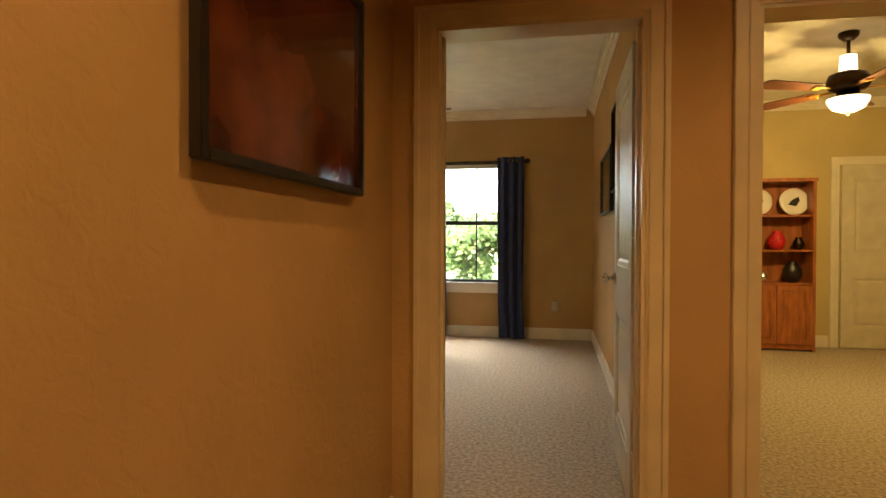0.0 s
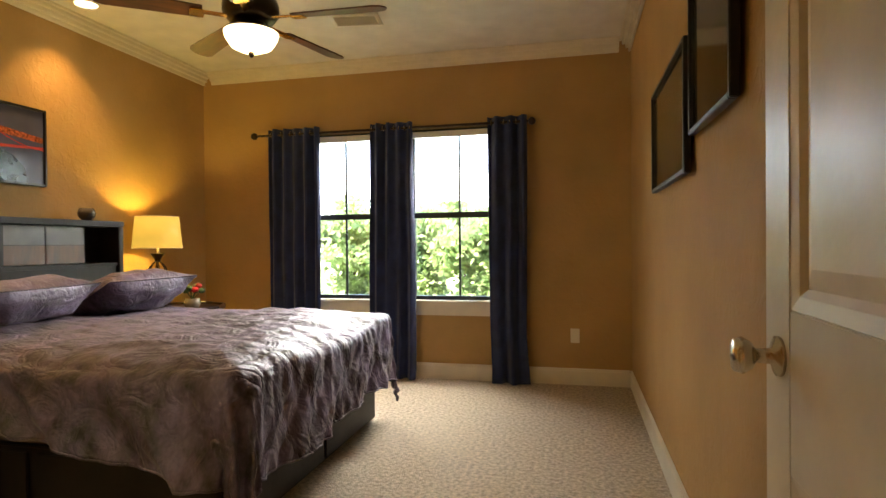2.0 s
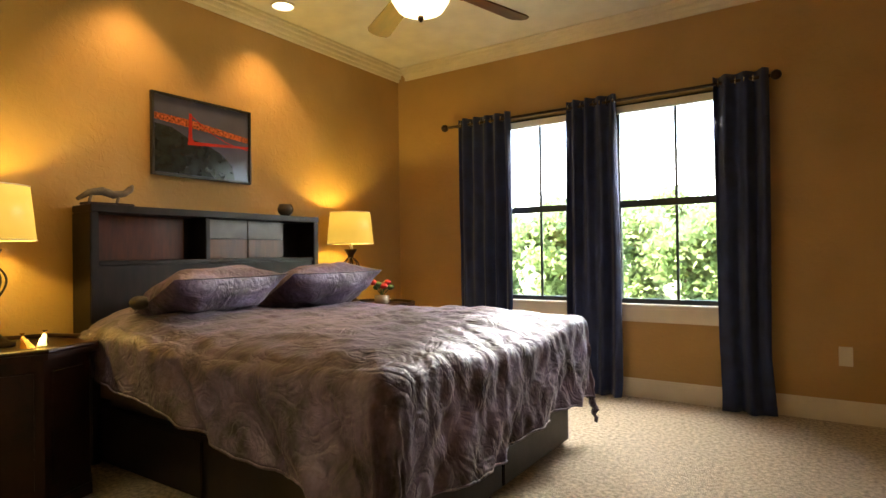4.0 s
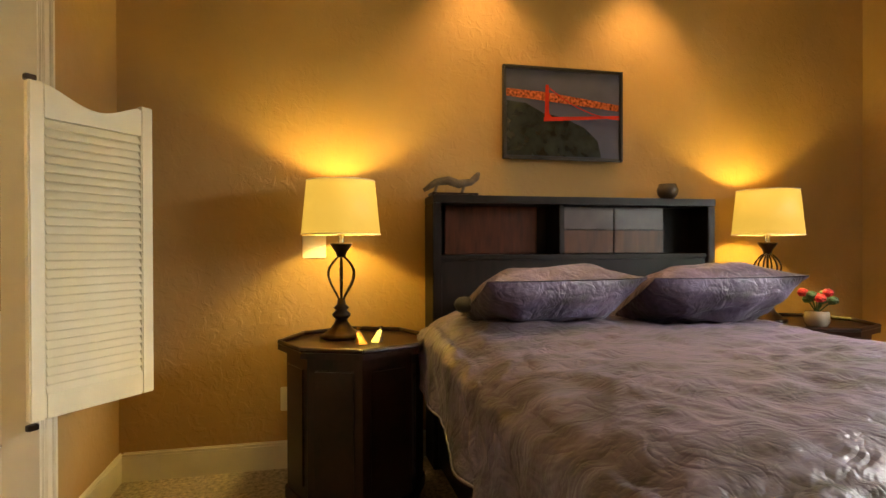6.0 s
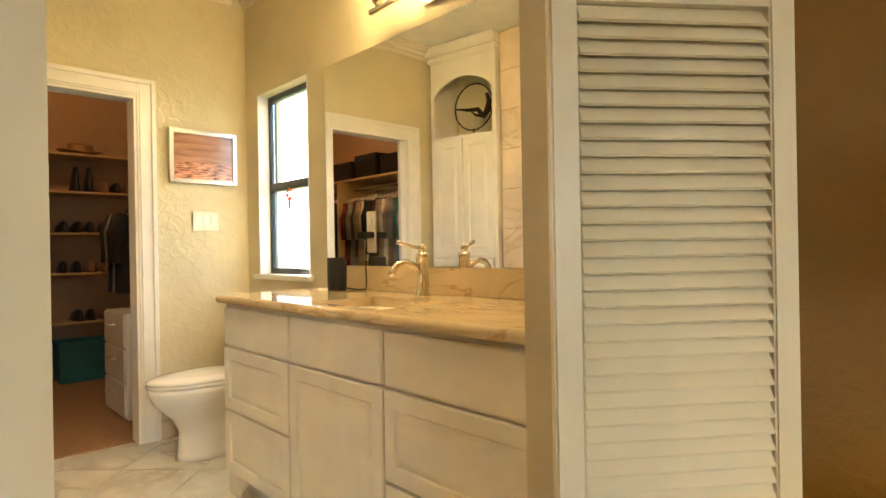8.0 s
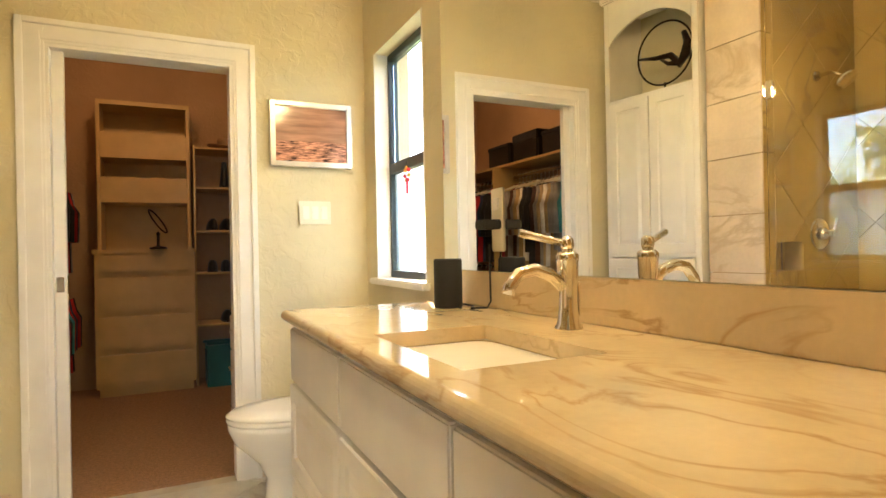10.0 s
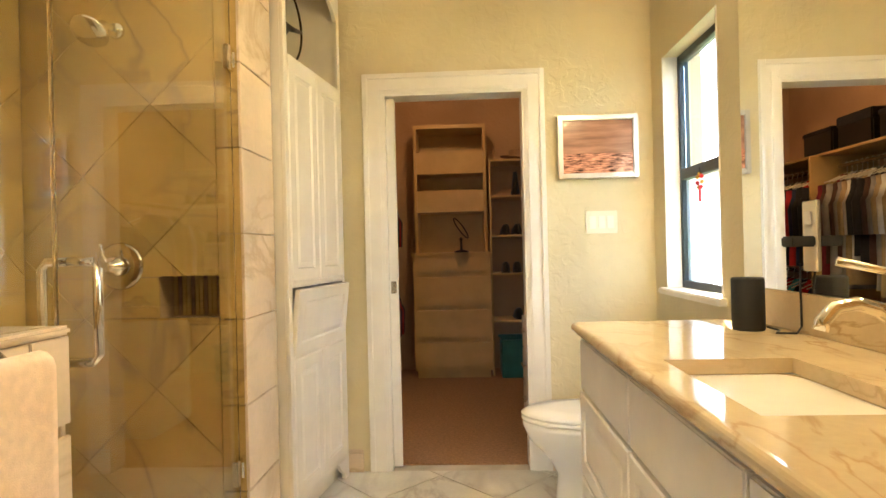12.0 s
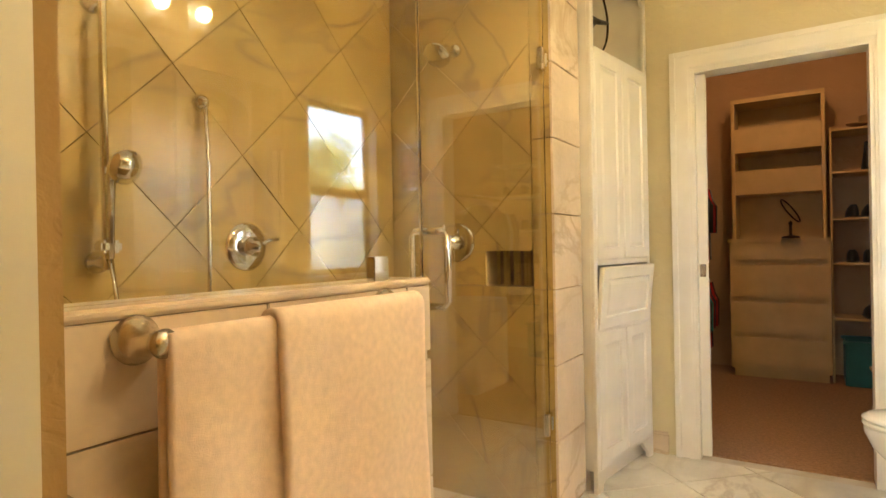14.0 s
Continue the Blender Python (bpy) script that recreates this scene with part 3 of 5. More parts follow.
def curtain(x0, x1, seed, flare=0.0):
    c = thing("curtain", "navy blue blackout curtain panel pooling on the carpet", "curtain", pose((x0 + x1) / 2, 7.38, 0), "curtains")
    half = (x1 - x0) / 2
    folds = max(3, round(half * 2 / 0.105))
    rnd = random.Random(seed)
    ph = rnd.random() * 6

    def fn(u, v):
        z = 2.20 - v * 2.19
        w = half * (1 + 0.06 * math.sin(2.5 * v + ph) + flare * max(0, v - 0.85) * 2)
        x = -w + 2 * w * u + flare * 0.5 * max(0, v - 0.82)
        amp = 0.030 * (1 - 0.35 * v) + 0.012 * math.sin(7 * u + 3 * v + ph)
        y = amp * math.sin(2 * math.pi * folds * u + 0.8 * v * math.sin(3 * u + ph)) + 0.012 * noise.noise((u * 4, v * 5, seed))
        y -= max(0, v - 0.965) * 1.2 * abs(math.sin(5 * u + ph))
        return (x, y, z)

    part("panel", sheet(fn, 110, 46, 0.003), M_NAVY, c, smooth=True)
    for k in range(folds * 2):
        x = -half + 2 * half * (k + 0.5) / (folds * 2)
        pts = [(x, 0.024 * math.cos(a), 2.15 + 0.024 * math.sin(a)) for a in [2 * math.pi * i / 12 for i in range(12)]]
        part("grommet", tube(pts, 0.004, 6, True), M_NICKEL, c)
    return c


curtain(-2.45, -1.97, 1)
curtain(-1.49, -1.10, 2)
curtain(-0.455, -0.15, 3, 0.25)


# ---------- bed ----------
def bed():
    b = thing("bed", "dark espresso platform bed with bookcase headboard and drawers", "bed", pose(-2.1, 5.45, 0))
    part("platform", boxes([(-0.90, -0.76, 0.02, 1.04, 0.80, 0.30)], 0.006), M_DARK, b)
    for k in range(2):
        d = part("foot_drawer", box(1.042, -0.74 + 0.77 * k, 0.03, 1.055, 0.01 + 0.77 * k, 0.29, 0.004), M_DARK, b)
    for k in range(2):
        part("side_drawer", box(-0.85 + 0.94 * k, -0.775, 0.04, 0.04 + 0.94 * k, -0.762, 0.28, 0.004), M_DARK, b)
    part("mattress", box(-0.88, -0.77, 0.30, 1.02, 0.80, 0.60, 0.05), mat("taupe_ticking", (0.10, 0.075, 0.065), 0.9), b)
    hb = part("headboard", box(-1.08, -0.745, 0.2, -0.90, 0.745, 1.02, 0.004), M_DARK, b)
    for nm, r in (("side_post", (-1.08, -0.79, 0, -0.88, -0.746, 1.30)), ("side_post", (-1.08, 0.746, 0, -0.88, 0.79, 1.30)), ("top_board", (-1.08, -0.79, 1.301, -0.872, 0.79, 1.34)),
                  ("shelf", (-1.08, -0.745, 1.021, -0.888, 0.745, 1.045)), ("back_board", (-1.08, -0.745, 1.046, -1.06, 0.745, 1.30)), ("divider", (-1.059, -0.12, 1.046, -0.90, -0.09, 1.30))):
        part(nm, box(*r, 0.004), M_DARK, hb)
    part("sliding_panel", box(-1.02, -0.70, 1.048, -1.005, -0.20, 1.298, 0.003), mat("cherry_panel", (0.075, 0.020, 0.011), 0.3, var=0.25, stretch=(1, 6, 1)), hb, "dark cherry sliding panel")
    pan = mat("slate_panel", (0.11, 0.085, 0.085), 0.3, var=0.25)
    for k in range(2):
        for j in range(2):
            part("patch", box(-0.955, -0.085 + 0.30 * k, 1.05 + 0.125 * j, -0.94, 0.21 + 0.30 * k, 1.17 + 0.125 * j, 0.003), M_BLADE if j == 0 else pan, hb)
    return b


bed()


def comforter():
    c = thing("comforter", "taupe and lilac satin comforter draped over the bed", "comforter", pose(-2.1, 5.45, 0.66))
    X0, X1, Y0, Y1, HANG = -0.82, 1.08, -0.83, 0.84, 0.44

    def fn(u, v):
        s = X0 + u * (X1 - X0 + HANG)
        near = HANG * (0.50 + 0.50 * min(1, u * 1.15))
        t = Y0 - near + v * (Y1 - Y0 + near + HANG)
        ds = max(0, s - X1)
        dt = (t - Y1) if t > Y1 else ((t - Y0) if t < Y0 else 0)
        d = (abs(ds) ** 2.3 + abs(dt) ** 2.3) ** (1 / 2.3)
        bx, by = min(s, X1), min(max(t, Y0), Y1)
        n1 = noise.noise((s * 2.2, t * 2.2, 1)) * 0.018 + noise.noise((s * 6, t * 6, 4)) * 0.008 + noise.noise((s * 13, t * 7, 8)) * 0.006 + abs(noise.noise((s * 4, t * 9, 2))) * 0.018 - abs(noise.noise((s * 9, t * 5, 6))) * 0.012
        edge = min(X1 - bx, by - Y0, Y1 - by)
        z = 0.085 - 0.065 * math.exp(-edge / 0.12) + n1 + 0.085 * math.exp(-((bx + 0.62) / 0.30) ** 2) * math.exp(-((by + 0.55) / 0.35) ** 2)
        if d > 0:
            r = 0.055
            arc = min(d, r * 1.57)
            out = r * math.sin(arc / r)
            z -= r * (1 - math.cos(arc / r)) + (d - arc)
            along = t * 1.0 + s * 1.0
            wave = 0.30 * math.sin(along * 13 + 2.5 * math.sin(along * 3.1)) + 1.2 * noise.noise((along * 5, 3, d * 1.5)) + 0.7 * noise.noise((along * 12, 5, d * 2)) - 0.5 * abs(noise.noise((along * 16, 9, d * 3)))
            out += (d / HANG) ** 1.1 * 0.045 * wave + d * 0.13
            bx += out * ds / d
            by += out * dt / d
            z += 0.018 * math.sin(along * 4.2)
        if d > 0:
            by += 0.010 * noise.noise((s * 9, t * 6, 12))
            bx += 0.014 * noise.noise((s * 6, t * 15, 15))
        z = max(z, -0.63)
        return (bx, by, z)

    part("cover", sheet(fn, 150, 170, 0.012), M_BED, c, smooth=True)
    rim = [fn(i / 80, 0) for i in range(80)] + [fn(1, i / 90) for i in range(91)] + [fn(1 - i / 80, 1) for i in range(1, 81)]
    part("hem", tube(rim, 0.005, 6), M_BED, c, "stitched satin hem", smooth=True)
    return c


comforter()


def pillow(x, y, turn, seed):
    p = thing("pillow", "taupe and lilac satin pillow lying on the bed", "pillow", pose(x, y, 0.835, 0, -27, turn), "pillows")
    bm = bmesh.new()
    n = 28
    for side in (1, -1):
        g = []
        for i in range(n + 1):
            row = []
            for j in range(n + 1):
                a, b = -1 + 2 * i / n, -1 + 2 * j / n
                h = max(0, (1 - abs(a) ** 2.6)) ** 0.55 * max(0, (1 - abs(b) ** 2.6)) ** 0.55
                pin = 1 - 0.07 * (a * a + b * b) * (1 - 0.8 * a * a * b * b)
                q = Vector((a * 0.27 * pin, b * 0.38 * pin, side * (0.125 * h + 0.030 * noise.noise((a * 4.5, b * 3.0, seed + 7)) * h + 0.016 * noise.noise((a * 2.5, b * 2.5, seed)) * h + 0.002)))
                row.append(bm.verts.new(q))
            g.append(row)
        for i in range(n):
            for j in range(n):
                bm.faces.new((g[i][j], g[i + 1][j], g[i + 1][j + 1], g[i][j + 1]))
    bmesh.ops.remove_doubles(bm, verts=bm.verts[:], dist=0.0005)
    part("case", bm, M_BED, p, smooth=True)
    return p


pillow(-2.62, 5.08, 6, 1)
pillow(-2.60, 5.86, -3, 2)
box_dark = thing("tissue_pouch", "small black pouch tucked beside the pillow", "pouch", pose(-2.62, 4.72, 0.84))
part("body", blob((0, 0, 0), 0.05, 12, (1.2, 0.9, 0.7), 0.15), M_SPEAK, box_dark, smooth=True)


# ---------- nightstands and lamps ----------
def nightstand(x, y, label):
    t = thing("nightstand", label, "nightstand", pose(x, y, 0) @ Matrix.Diagonal((1, 1, 1.08, 1)), "nightstands")

    def octo(r, off=0.0):
        return [(r * math.cos(math.radians(45 * k + off)), r * math.sin(math.radians(45 * k + off))) for k in range(8)]

    part("body", prism(octo(0.30), 0.55, lambda u, v, d: (u, v, 0.045 + d)), M_NIGHT, t)
    part("plinth", prism(octo(0.31), 0.05, lambda u, v, d: (u, v, d)), M_NIGHT, t)
    top = prism(octo(0.338), 0.022, lambda u, v, d: (u, v, 0.597 + d))
    part("top", top, M_NIGHT, t)
    for k in range(8):
        a, b = octo(0.331)[k], octo(0.331)[(k + 1) % 8]
        part("gallery_rail", tube([(a[0], a[1], 0.628), (b[0], b[1], 0.628)], 0.010, 8), M_NIGHT, t)
        a, b = octo(0.303)[k], octo(0.303)[(k + 1) % 8]
        m = Vector((a[0] + b[0], a[1] + b[1], 0)) / 2
        ang = math.atan2(m.y, m.x)
        pn = part("side_panel", box(-0.005, -0.085, 0.10, 0.006, 0.085, 0.55, 0.005), M_NIGHT, t)
        pn.matrix_local = pose(m.x, m.y, 0, 0, 0, math.degrees(ang))
    return t


nightstand(-2.84, 4.28, "octagonal mahogany nightstand holding a lit lamp")
nightstand(-2.83, 6.66, "octagonal mahogany nightstand beyond the bed")


def table_lamp(x, y):
    t = thing("table_lamp", "lit table lamp with bronze cage base and cream drum shade", "lamp", pose(x, y, 0.67) @ Matrix.Diagonal((0.94, 0.94, 0.915, 1)), "table lamps")
    part("foot", lathe([(0.0, 0.0), (0.105, 0.0), (0.105, 0.014), (0.085, 0.022), (0.055, 0.045), (0.035, 0.075), (0.028, 0.09), (0, 0.09)], 32), M_BRONZE, t, smooth=True)
    part("knop", lathe([(0, 0.09), (0.026, 0.09), (0.045, 0.108), (0.045, 0.120), (0.026, 0.138), (0.040, 0.150), (0.022, 0.168), (0.018, 0.20), (0, 0.20)], 24), M_BRONZE, t, smooth=True)
    for k in range(6):
        a = math.pi * k / 3
        pts = []
        for i in range(15):
            f = i / 14
            r = 0.012 + 0.060 * math.sin(math.pi * f ** 1.35) ** 0.9
            pts.append((r * math.cos(a), r * math.sin(a), 0.19 + 0.22 * f))
        part("cage_rod", tube(pts, 0.0055, 8), M_BRONZE, t, smooth=True)
    part("stem", tube([(0, 0, 0.19), (0, 0, 0.42)], 0.007, 8), M_BRONZE, t)
    part("cup", lathe([(0, 0.405), (0.022, 0.405), (0.028, 0.43), (0.052, 0.465), (0.055, 0.475), (0, 0.475)], 24), M_BRONZE, t, smooth=True)
    part("socket", lathe([(0, 0.475), (0.015, 0.475), (0.015, 0.56), (0, 0.56)], 16), M_NICKEL, t)
    n = 48
    bm = bmesh.new()
    rings = []
    for r, z in ((0.192, 0.520), (0.166, 0.79), (0.163, 0.79), (0.189, 0.520)):
        rings.append([bm.verts.new((r * math.cos(2 * math.pi * k / n), r * math.sin(2 * math.pi * k / n), z)) for k in range(n)])
    for i in range(4):
        for k in range(n):
            bm.faces.new((rings[i][k], rings[i][(k + 1) % n], rings[(i + 1) % 4][(k + 1) % n], rings[(i + 1) % 4][k]))
    part("shade", bm, M_SHADE, t, "glowing cream linen drum shade", smooth=True)
    for r, z in ((0.192, 0.520), (0.166, 0.788)):
        part("trim_ring", tube([(r * math.cos(2 * math.pi * k / 32), r * math.sin(2 * math.pi * k / 32), z) for k in range(32)], 0.003, 6, True), M_PLATE, t)
    return t


table_lamp(-2.95, 4.22)
table_lamp(-2.95, 6.55)
for x, y, m, r in ((-2.74, 4.29, M_GOLD, 20), (-2.78, 4.37, M_SILVER, -35)):
    c = thing("foil_candy", "wrapped %s foil sweet on the nightstand" % ("gold" if m is M_GOLD else "silver"), "candy", pose(x, y, 0.671, 0, 0, r) @ Matrix.Diagonal((0.8, 0.8, 0.75, 1)), "foil sweets")
    bm = bmesh.new()
    base = [bm.verts.new(q) for q in ((0.045, -0.028, 0), (0.045, 0.028, 0), (-0.02, 0.024, 0), (-0.02, -0.024, 0))]
    top = [bm.verts.new(q) for q in ((0.025, -0.020, 0.020), (0.025, 0.020, 0.020), (-0.030, 0.010, 0.075), (-0.030, -0.010, 0.075))]
    bm.faces.new(base)
    bm.faces.new(top)
    for k in range(4):
        bm.faces.new((base[k], base[(k + 1) % 4], top[(k + 1) % 4], top[k]))
    bmesh.ops.bevel(bm, geom=bm.edges[:], offset=0.004, segments=2, affect="EDGES")
    part("wrap", bm, m, c)
    part("twist", lathe([(0.0, 0.074), (0.004, 0.074), (0.014, 0.088), (0, 0.086)], 7, -0.030, 0), m, c)
fl = thing("flower_pot", "small glass pot of red roses on the nightstand", "flowers", pose(-2.68, 6.60, 0.67))
part("pot", lathe([(0, 0), (0.045, 0), (0.06, 0.03), (0.055, 0.08), (0, 0.08)], 20), mat("smoky_glass", (0.25, 0.2, 0.15), 0.1), fl, smooth=True)
for k in range(9):
    a = k * 2.4
    e = (0.075 * math.cos(a) * (0.4 + 0.07 * k), 0.075 * math.sin(a) * (0.4 + 0.07 * k), 0.14 + 0.012 * (k % 4))
    part("stem", tube([(0, 0, 0.07), e], 0.003, 5), M_LEAF, fl)
    part("flower" if k % 2 else "leaf", blob(e, 0.026, 10, (1, 1, 0.8), 0.3), M_RED if k % 2 else M_LEAF, fl)
co = thing("headboard_carving", "dark carved lizard ornament on a flat base", "ornament", pose(-3.05, 4.78, 1.342))
part("base", box(-0.05, -0.12, 0, 0.05, 0.12, 0.012, 0.003), M_NIGHT, co)
part("figure", tube([(0, -0.15, 0.025), (0, -0.09, 0.065), (0.01, -0.03, 0.075), (0, 0.03, 0.06), (0, 0.09, 0.07), (0, 0.12, 0.095), (0, 0.135, 0.12)], [0.01, 0.018, 0.022, 0.022, 0.018, 0.02, 0.008], 8), M_BARK, co, smooth=True)
for s in (-0.08, 0.06):
    part("foot", tube([(0, s, 0.06), (0.02, s - 0.02, 0.012)], 0.008, 6), M_BARK, co)
cb = thing("glass_bowl", "small round smoked glass bowl on the headboard", "bowl", pose(-3.06, 6.0, 1.342))
part("bowl", lathe([(0, 0), (0.03, 0), (0.052, 0.025), (0.058, 0.05), (0.045, 0.085), (0.040, 0.085), (0.05, 0.05), (0, 0.01)], 24), mat("smoked_glass", (0.05, 0.04, 0.035), 0.08), cb, smooth=True)


# ---------- pictures ----------
def picture(label, m, w, h, art, frame_mat=M_BLACK, fw=0.02, extra=None):
    """Centre at m, facing local -y, w along x, h along z."""
    p = thing("picture", label, "picture", m)
    for r in ((-w / 2, -0.028, -h / 2, -w / 2 + fw, 0, h / 2), (w / 2 - fw, -0.028, -h / 2, w / 2, 0, h / 2), (-w / 2 + fw, -0.028, -h / 2, w / 2 - fw, 0, -h / 2 + fw), (-w / 2 + fw, -0.028, h / 2 - fw, w / 2 - fw, 0, h / 2)):
        part("frame", box(*r, 0.003), frame_mat, p)
    part("print", box(-w / 2 + fw, -0.014, -h / 2 + fw, w / 2 - fw, -0.004, h / 2 - fw), art, p)
    return p


def flat(name, poly, material, parent, y=-0.0165):
    return part(name, prism(poly, 0.0015, lambda u, v, d: (u, y + d, v)), material, parent)


g = picture("framed night photo of a red suspension bridge", pose(-3.172, 5.43, 1.805, 0, 0, 90), 0.70, 0.50, mat("dusk_sky_print", (0.075, 0.080, 0.125), 0.15, var=0.15, scale=3), M_BLACK, 0.016)
lights = mat("city_lights_print", (0.070, 0.035, 0.035), 0.2, var=0.5, scale=70, second=(0.34, 0.085, 0.03))
flat("city_glow", [(-0.33, 0.085), (-0.33, 0.125), (-0.1, 0.115), (0.33, 0.065), (0.33, 0.03), (0.05, 0.055)], lights, g)
flat("hill", [(-0.33, -0.23), (-0.33, 0.06), (-0.22, 0.05), (-0.12, 0.0), (0.0, -0.02), (0.12, -0.07), (0.2, -0.14), (0.22, -0.23)], mat("dark_hill_print", (0.016, 0.020, 0.018), 0.2, var=0.3, scale=20), g, -0.0185)
redp = mat("bridge_red_print", (0.40, 0.025, 0.015), 0.2, var=0.15)
flat("tower", [(-0.115, -0.03), (-0.108, 0.155), (-0.09, 0.155), (-0.088, 0.0), (-0.06, -0.03)], redp, g, -0.0205)
flat("deck", [(-0.12, -0.045), (-0.12, -0.022), (0.33, 0.005), (0.33, -0.008)], redp, g, -0.0225)
for k in range(5):
    flat("cable", [(-0.1 + 0.086 * k, 0.14 - 0.16 * (1 - (1 - k / 5) ** 2)), (-0.1 + 0.086 * k, 0.146 - 0.16 * (1 - (1 - k / 5) ** 2)), (-0.014 + 0.086 * k, 0.146 - 0.16 * (1 - (1 - (k + 1) / 5) ** 2)), (-0.014 + 0.086 * k, 0.14 - 0.16 * (1 - (1 - (k + 1) / 5) ** 2))], redp, g, -0.0245)
picture("black framed dark print on the tan wall", pose(0.660, 4.61, 1.845, 0, 0, -90), 0.56, 0.62, mat("dark_print", (0.05, 0.045, 0.03), 0.1, var=0.4, scale=5), M_BLACK, 0.02)
picture("black framed muted green print on the tan wall", pose(0.660, 5.44, 1.67, 0, 0, -90), 0.92, 0.51, mat("green_print", (0.09, 0.08, 0.05), 0.12, var=0.4, scale=5), M_BLACK, 0.02)
picture("black framed dark red abstract print in the hall", pose(-0.412, 1.80, 1.63, 0, 0, 90), 0.87, 0.63, mat("rust_print", (0.020, 0.006, 0.004), 0.08, var=0.8, scale=3.5, second=(0.075, 0.018, 0.007)), M_BLACK, 0.024)
sea = mat("sunset_sea_print", (0.36, 0.18, 0.11), 0.12, var=0.25, scale=4, stretch=(1, 1, 8))
s = picture("silver framed sunset sea photo on the bathroom wall", pose(-2.90, 0.214, 1.68, 0, 0, 180), 0.41, 0.325, sea, mat("silver_frame", (0.55, 0.52, 0.46), 0.3, 0.6), 0.026)
flat("sea", [(-0.178, -0.136), (0.178, -0.136), (0.178, -0.035), (-0.178, -0.035)], mat("glittering_sea", (0.30, 0.10, 0.055), 0.15, var=0.7, scale=26, stretch=(1, 1, 5), second=(0.40, 0.18, 0.11)), s)


# ---------- plates, outlets, vents ----------
def wall_plate(name, label, m, w, h, kinds):
    p = thing(name, label, "switch" if "switch" in name else "outlet", m)
    part("plate", box(-w / 2, -0.006, -h / 2, w / 2, 0, h / 2, 0.003), M_PLATE, p)
    for x, kw, kh in kinds:
        part("rocker", box(x - kw / 2, -0.010, -kh / 2, x + kw / 2, -0.005, kh / 2, 0.002), M_WHITE, p)
    return p


def outlet(m):
    p = wall_plate("wall_outlet", "ivory duplex wall outlet", m, 0.072, 0.118, ())
    for z in (-0.027, 0.027):
        part("socket", box(-0.017, -0.009, z - 0.015, 0.017, -0.005, z + 0.015, 0.004), M_PLATE, p)
    return p


outlet(pose(0.23, 7.478, 0.40))
outlet(pose(-3.188, 3.97, 0.34, 0, 0, 90))
cord = tagged(part("power_cord", tube([(-3.18, 3.97, 0.32), (-3.155, 3.975, 0.27), (-3.165, 3.99, 0.16), (-3.160, 4.02, 0.03), (-3.12, 4.10, 0.006), (-3.10, 4.2, 0.006)], 0.004, 6), M_RUBBER, None, "", True), "thin black lamp cord hanging from the outlet", "cord")
wall_plate("light_switch", "ivory dimmer switch on the tan wall", pose(-3.188, 4.10, 1.09, 0, 0, 90), 0.115, 0.118, ((0, 0.07, 0.012),))
wall_plate("light_switch", "ivory triple rocker switch plate", pose(-2.915, 0.202, 1.29, 0, 0, 180), 0.165, 0.118, ((-0.046, 0.033, 0.066), (0, 0.033, 0.066), (0.046, 0.033, 0.066)))


def vent(x, y, turn):
    v = thing("ceiling_vent", "white louvred ceiling vent", "vent", pose(x, y, H, 0, 0, turn), "vents")
    part("frame", boxes([(-0.18, -0.11, -0.012, 0.18, -0.08, -0.001), (-0.18, 0.08, -0.012, 0.18, 0.11, -0.001), (-0.18, -0.08, -0.012, -0.15, 0.08, -0.001), (0.15, -0.08, -0.012, 0.18, 0.08, -0.001)], 0.003), M_WHITE, v)
    for k in range(9):
        o = part("slat", box(-0.15, -0.009, -0.001, 0.15, 0.009, 0.001), M_WHITE, v)
        o.matrix_local = pose(0, -0.072 + 0.018 * k, -0.008, 35)
    return v


vent(-1.29, 6.58, 8)
vent(1.95, 7.1, 0)
for x, y in ((-2.92, 5.88), (-2.92, 4.95)):
    d = thing("downlight", "lit recessed ceiling downlight with white trim", "downlight", pose(x, y, H), "downlights")
    part("trim_ring", tube([(0.075 * math.cos(2 * math.pi * k / 32), 0.075 * math.sin(2 * math.pi * k / 32), -0.006) for k in range(32)], 0.009, 8, True), M_WHITE, d)
    part("lens", lathe([(0, -0.004), (0.07, -0.004), (0.07, -0.001), (0, -0.001)], 28), M_CAN, d)


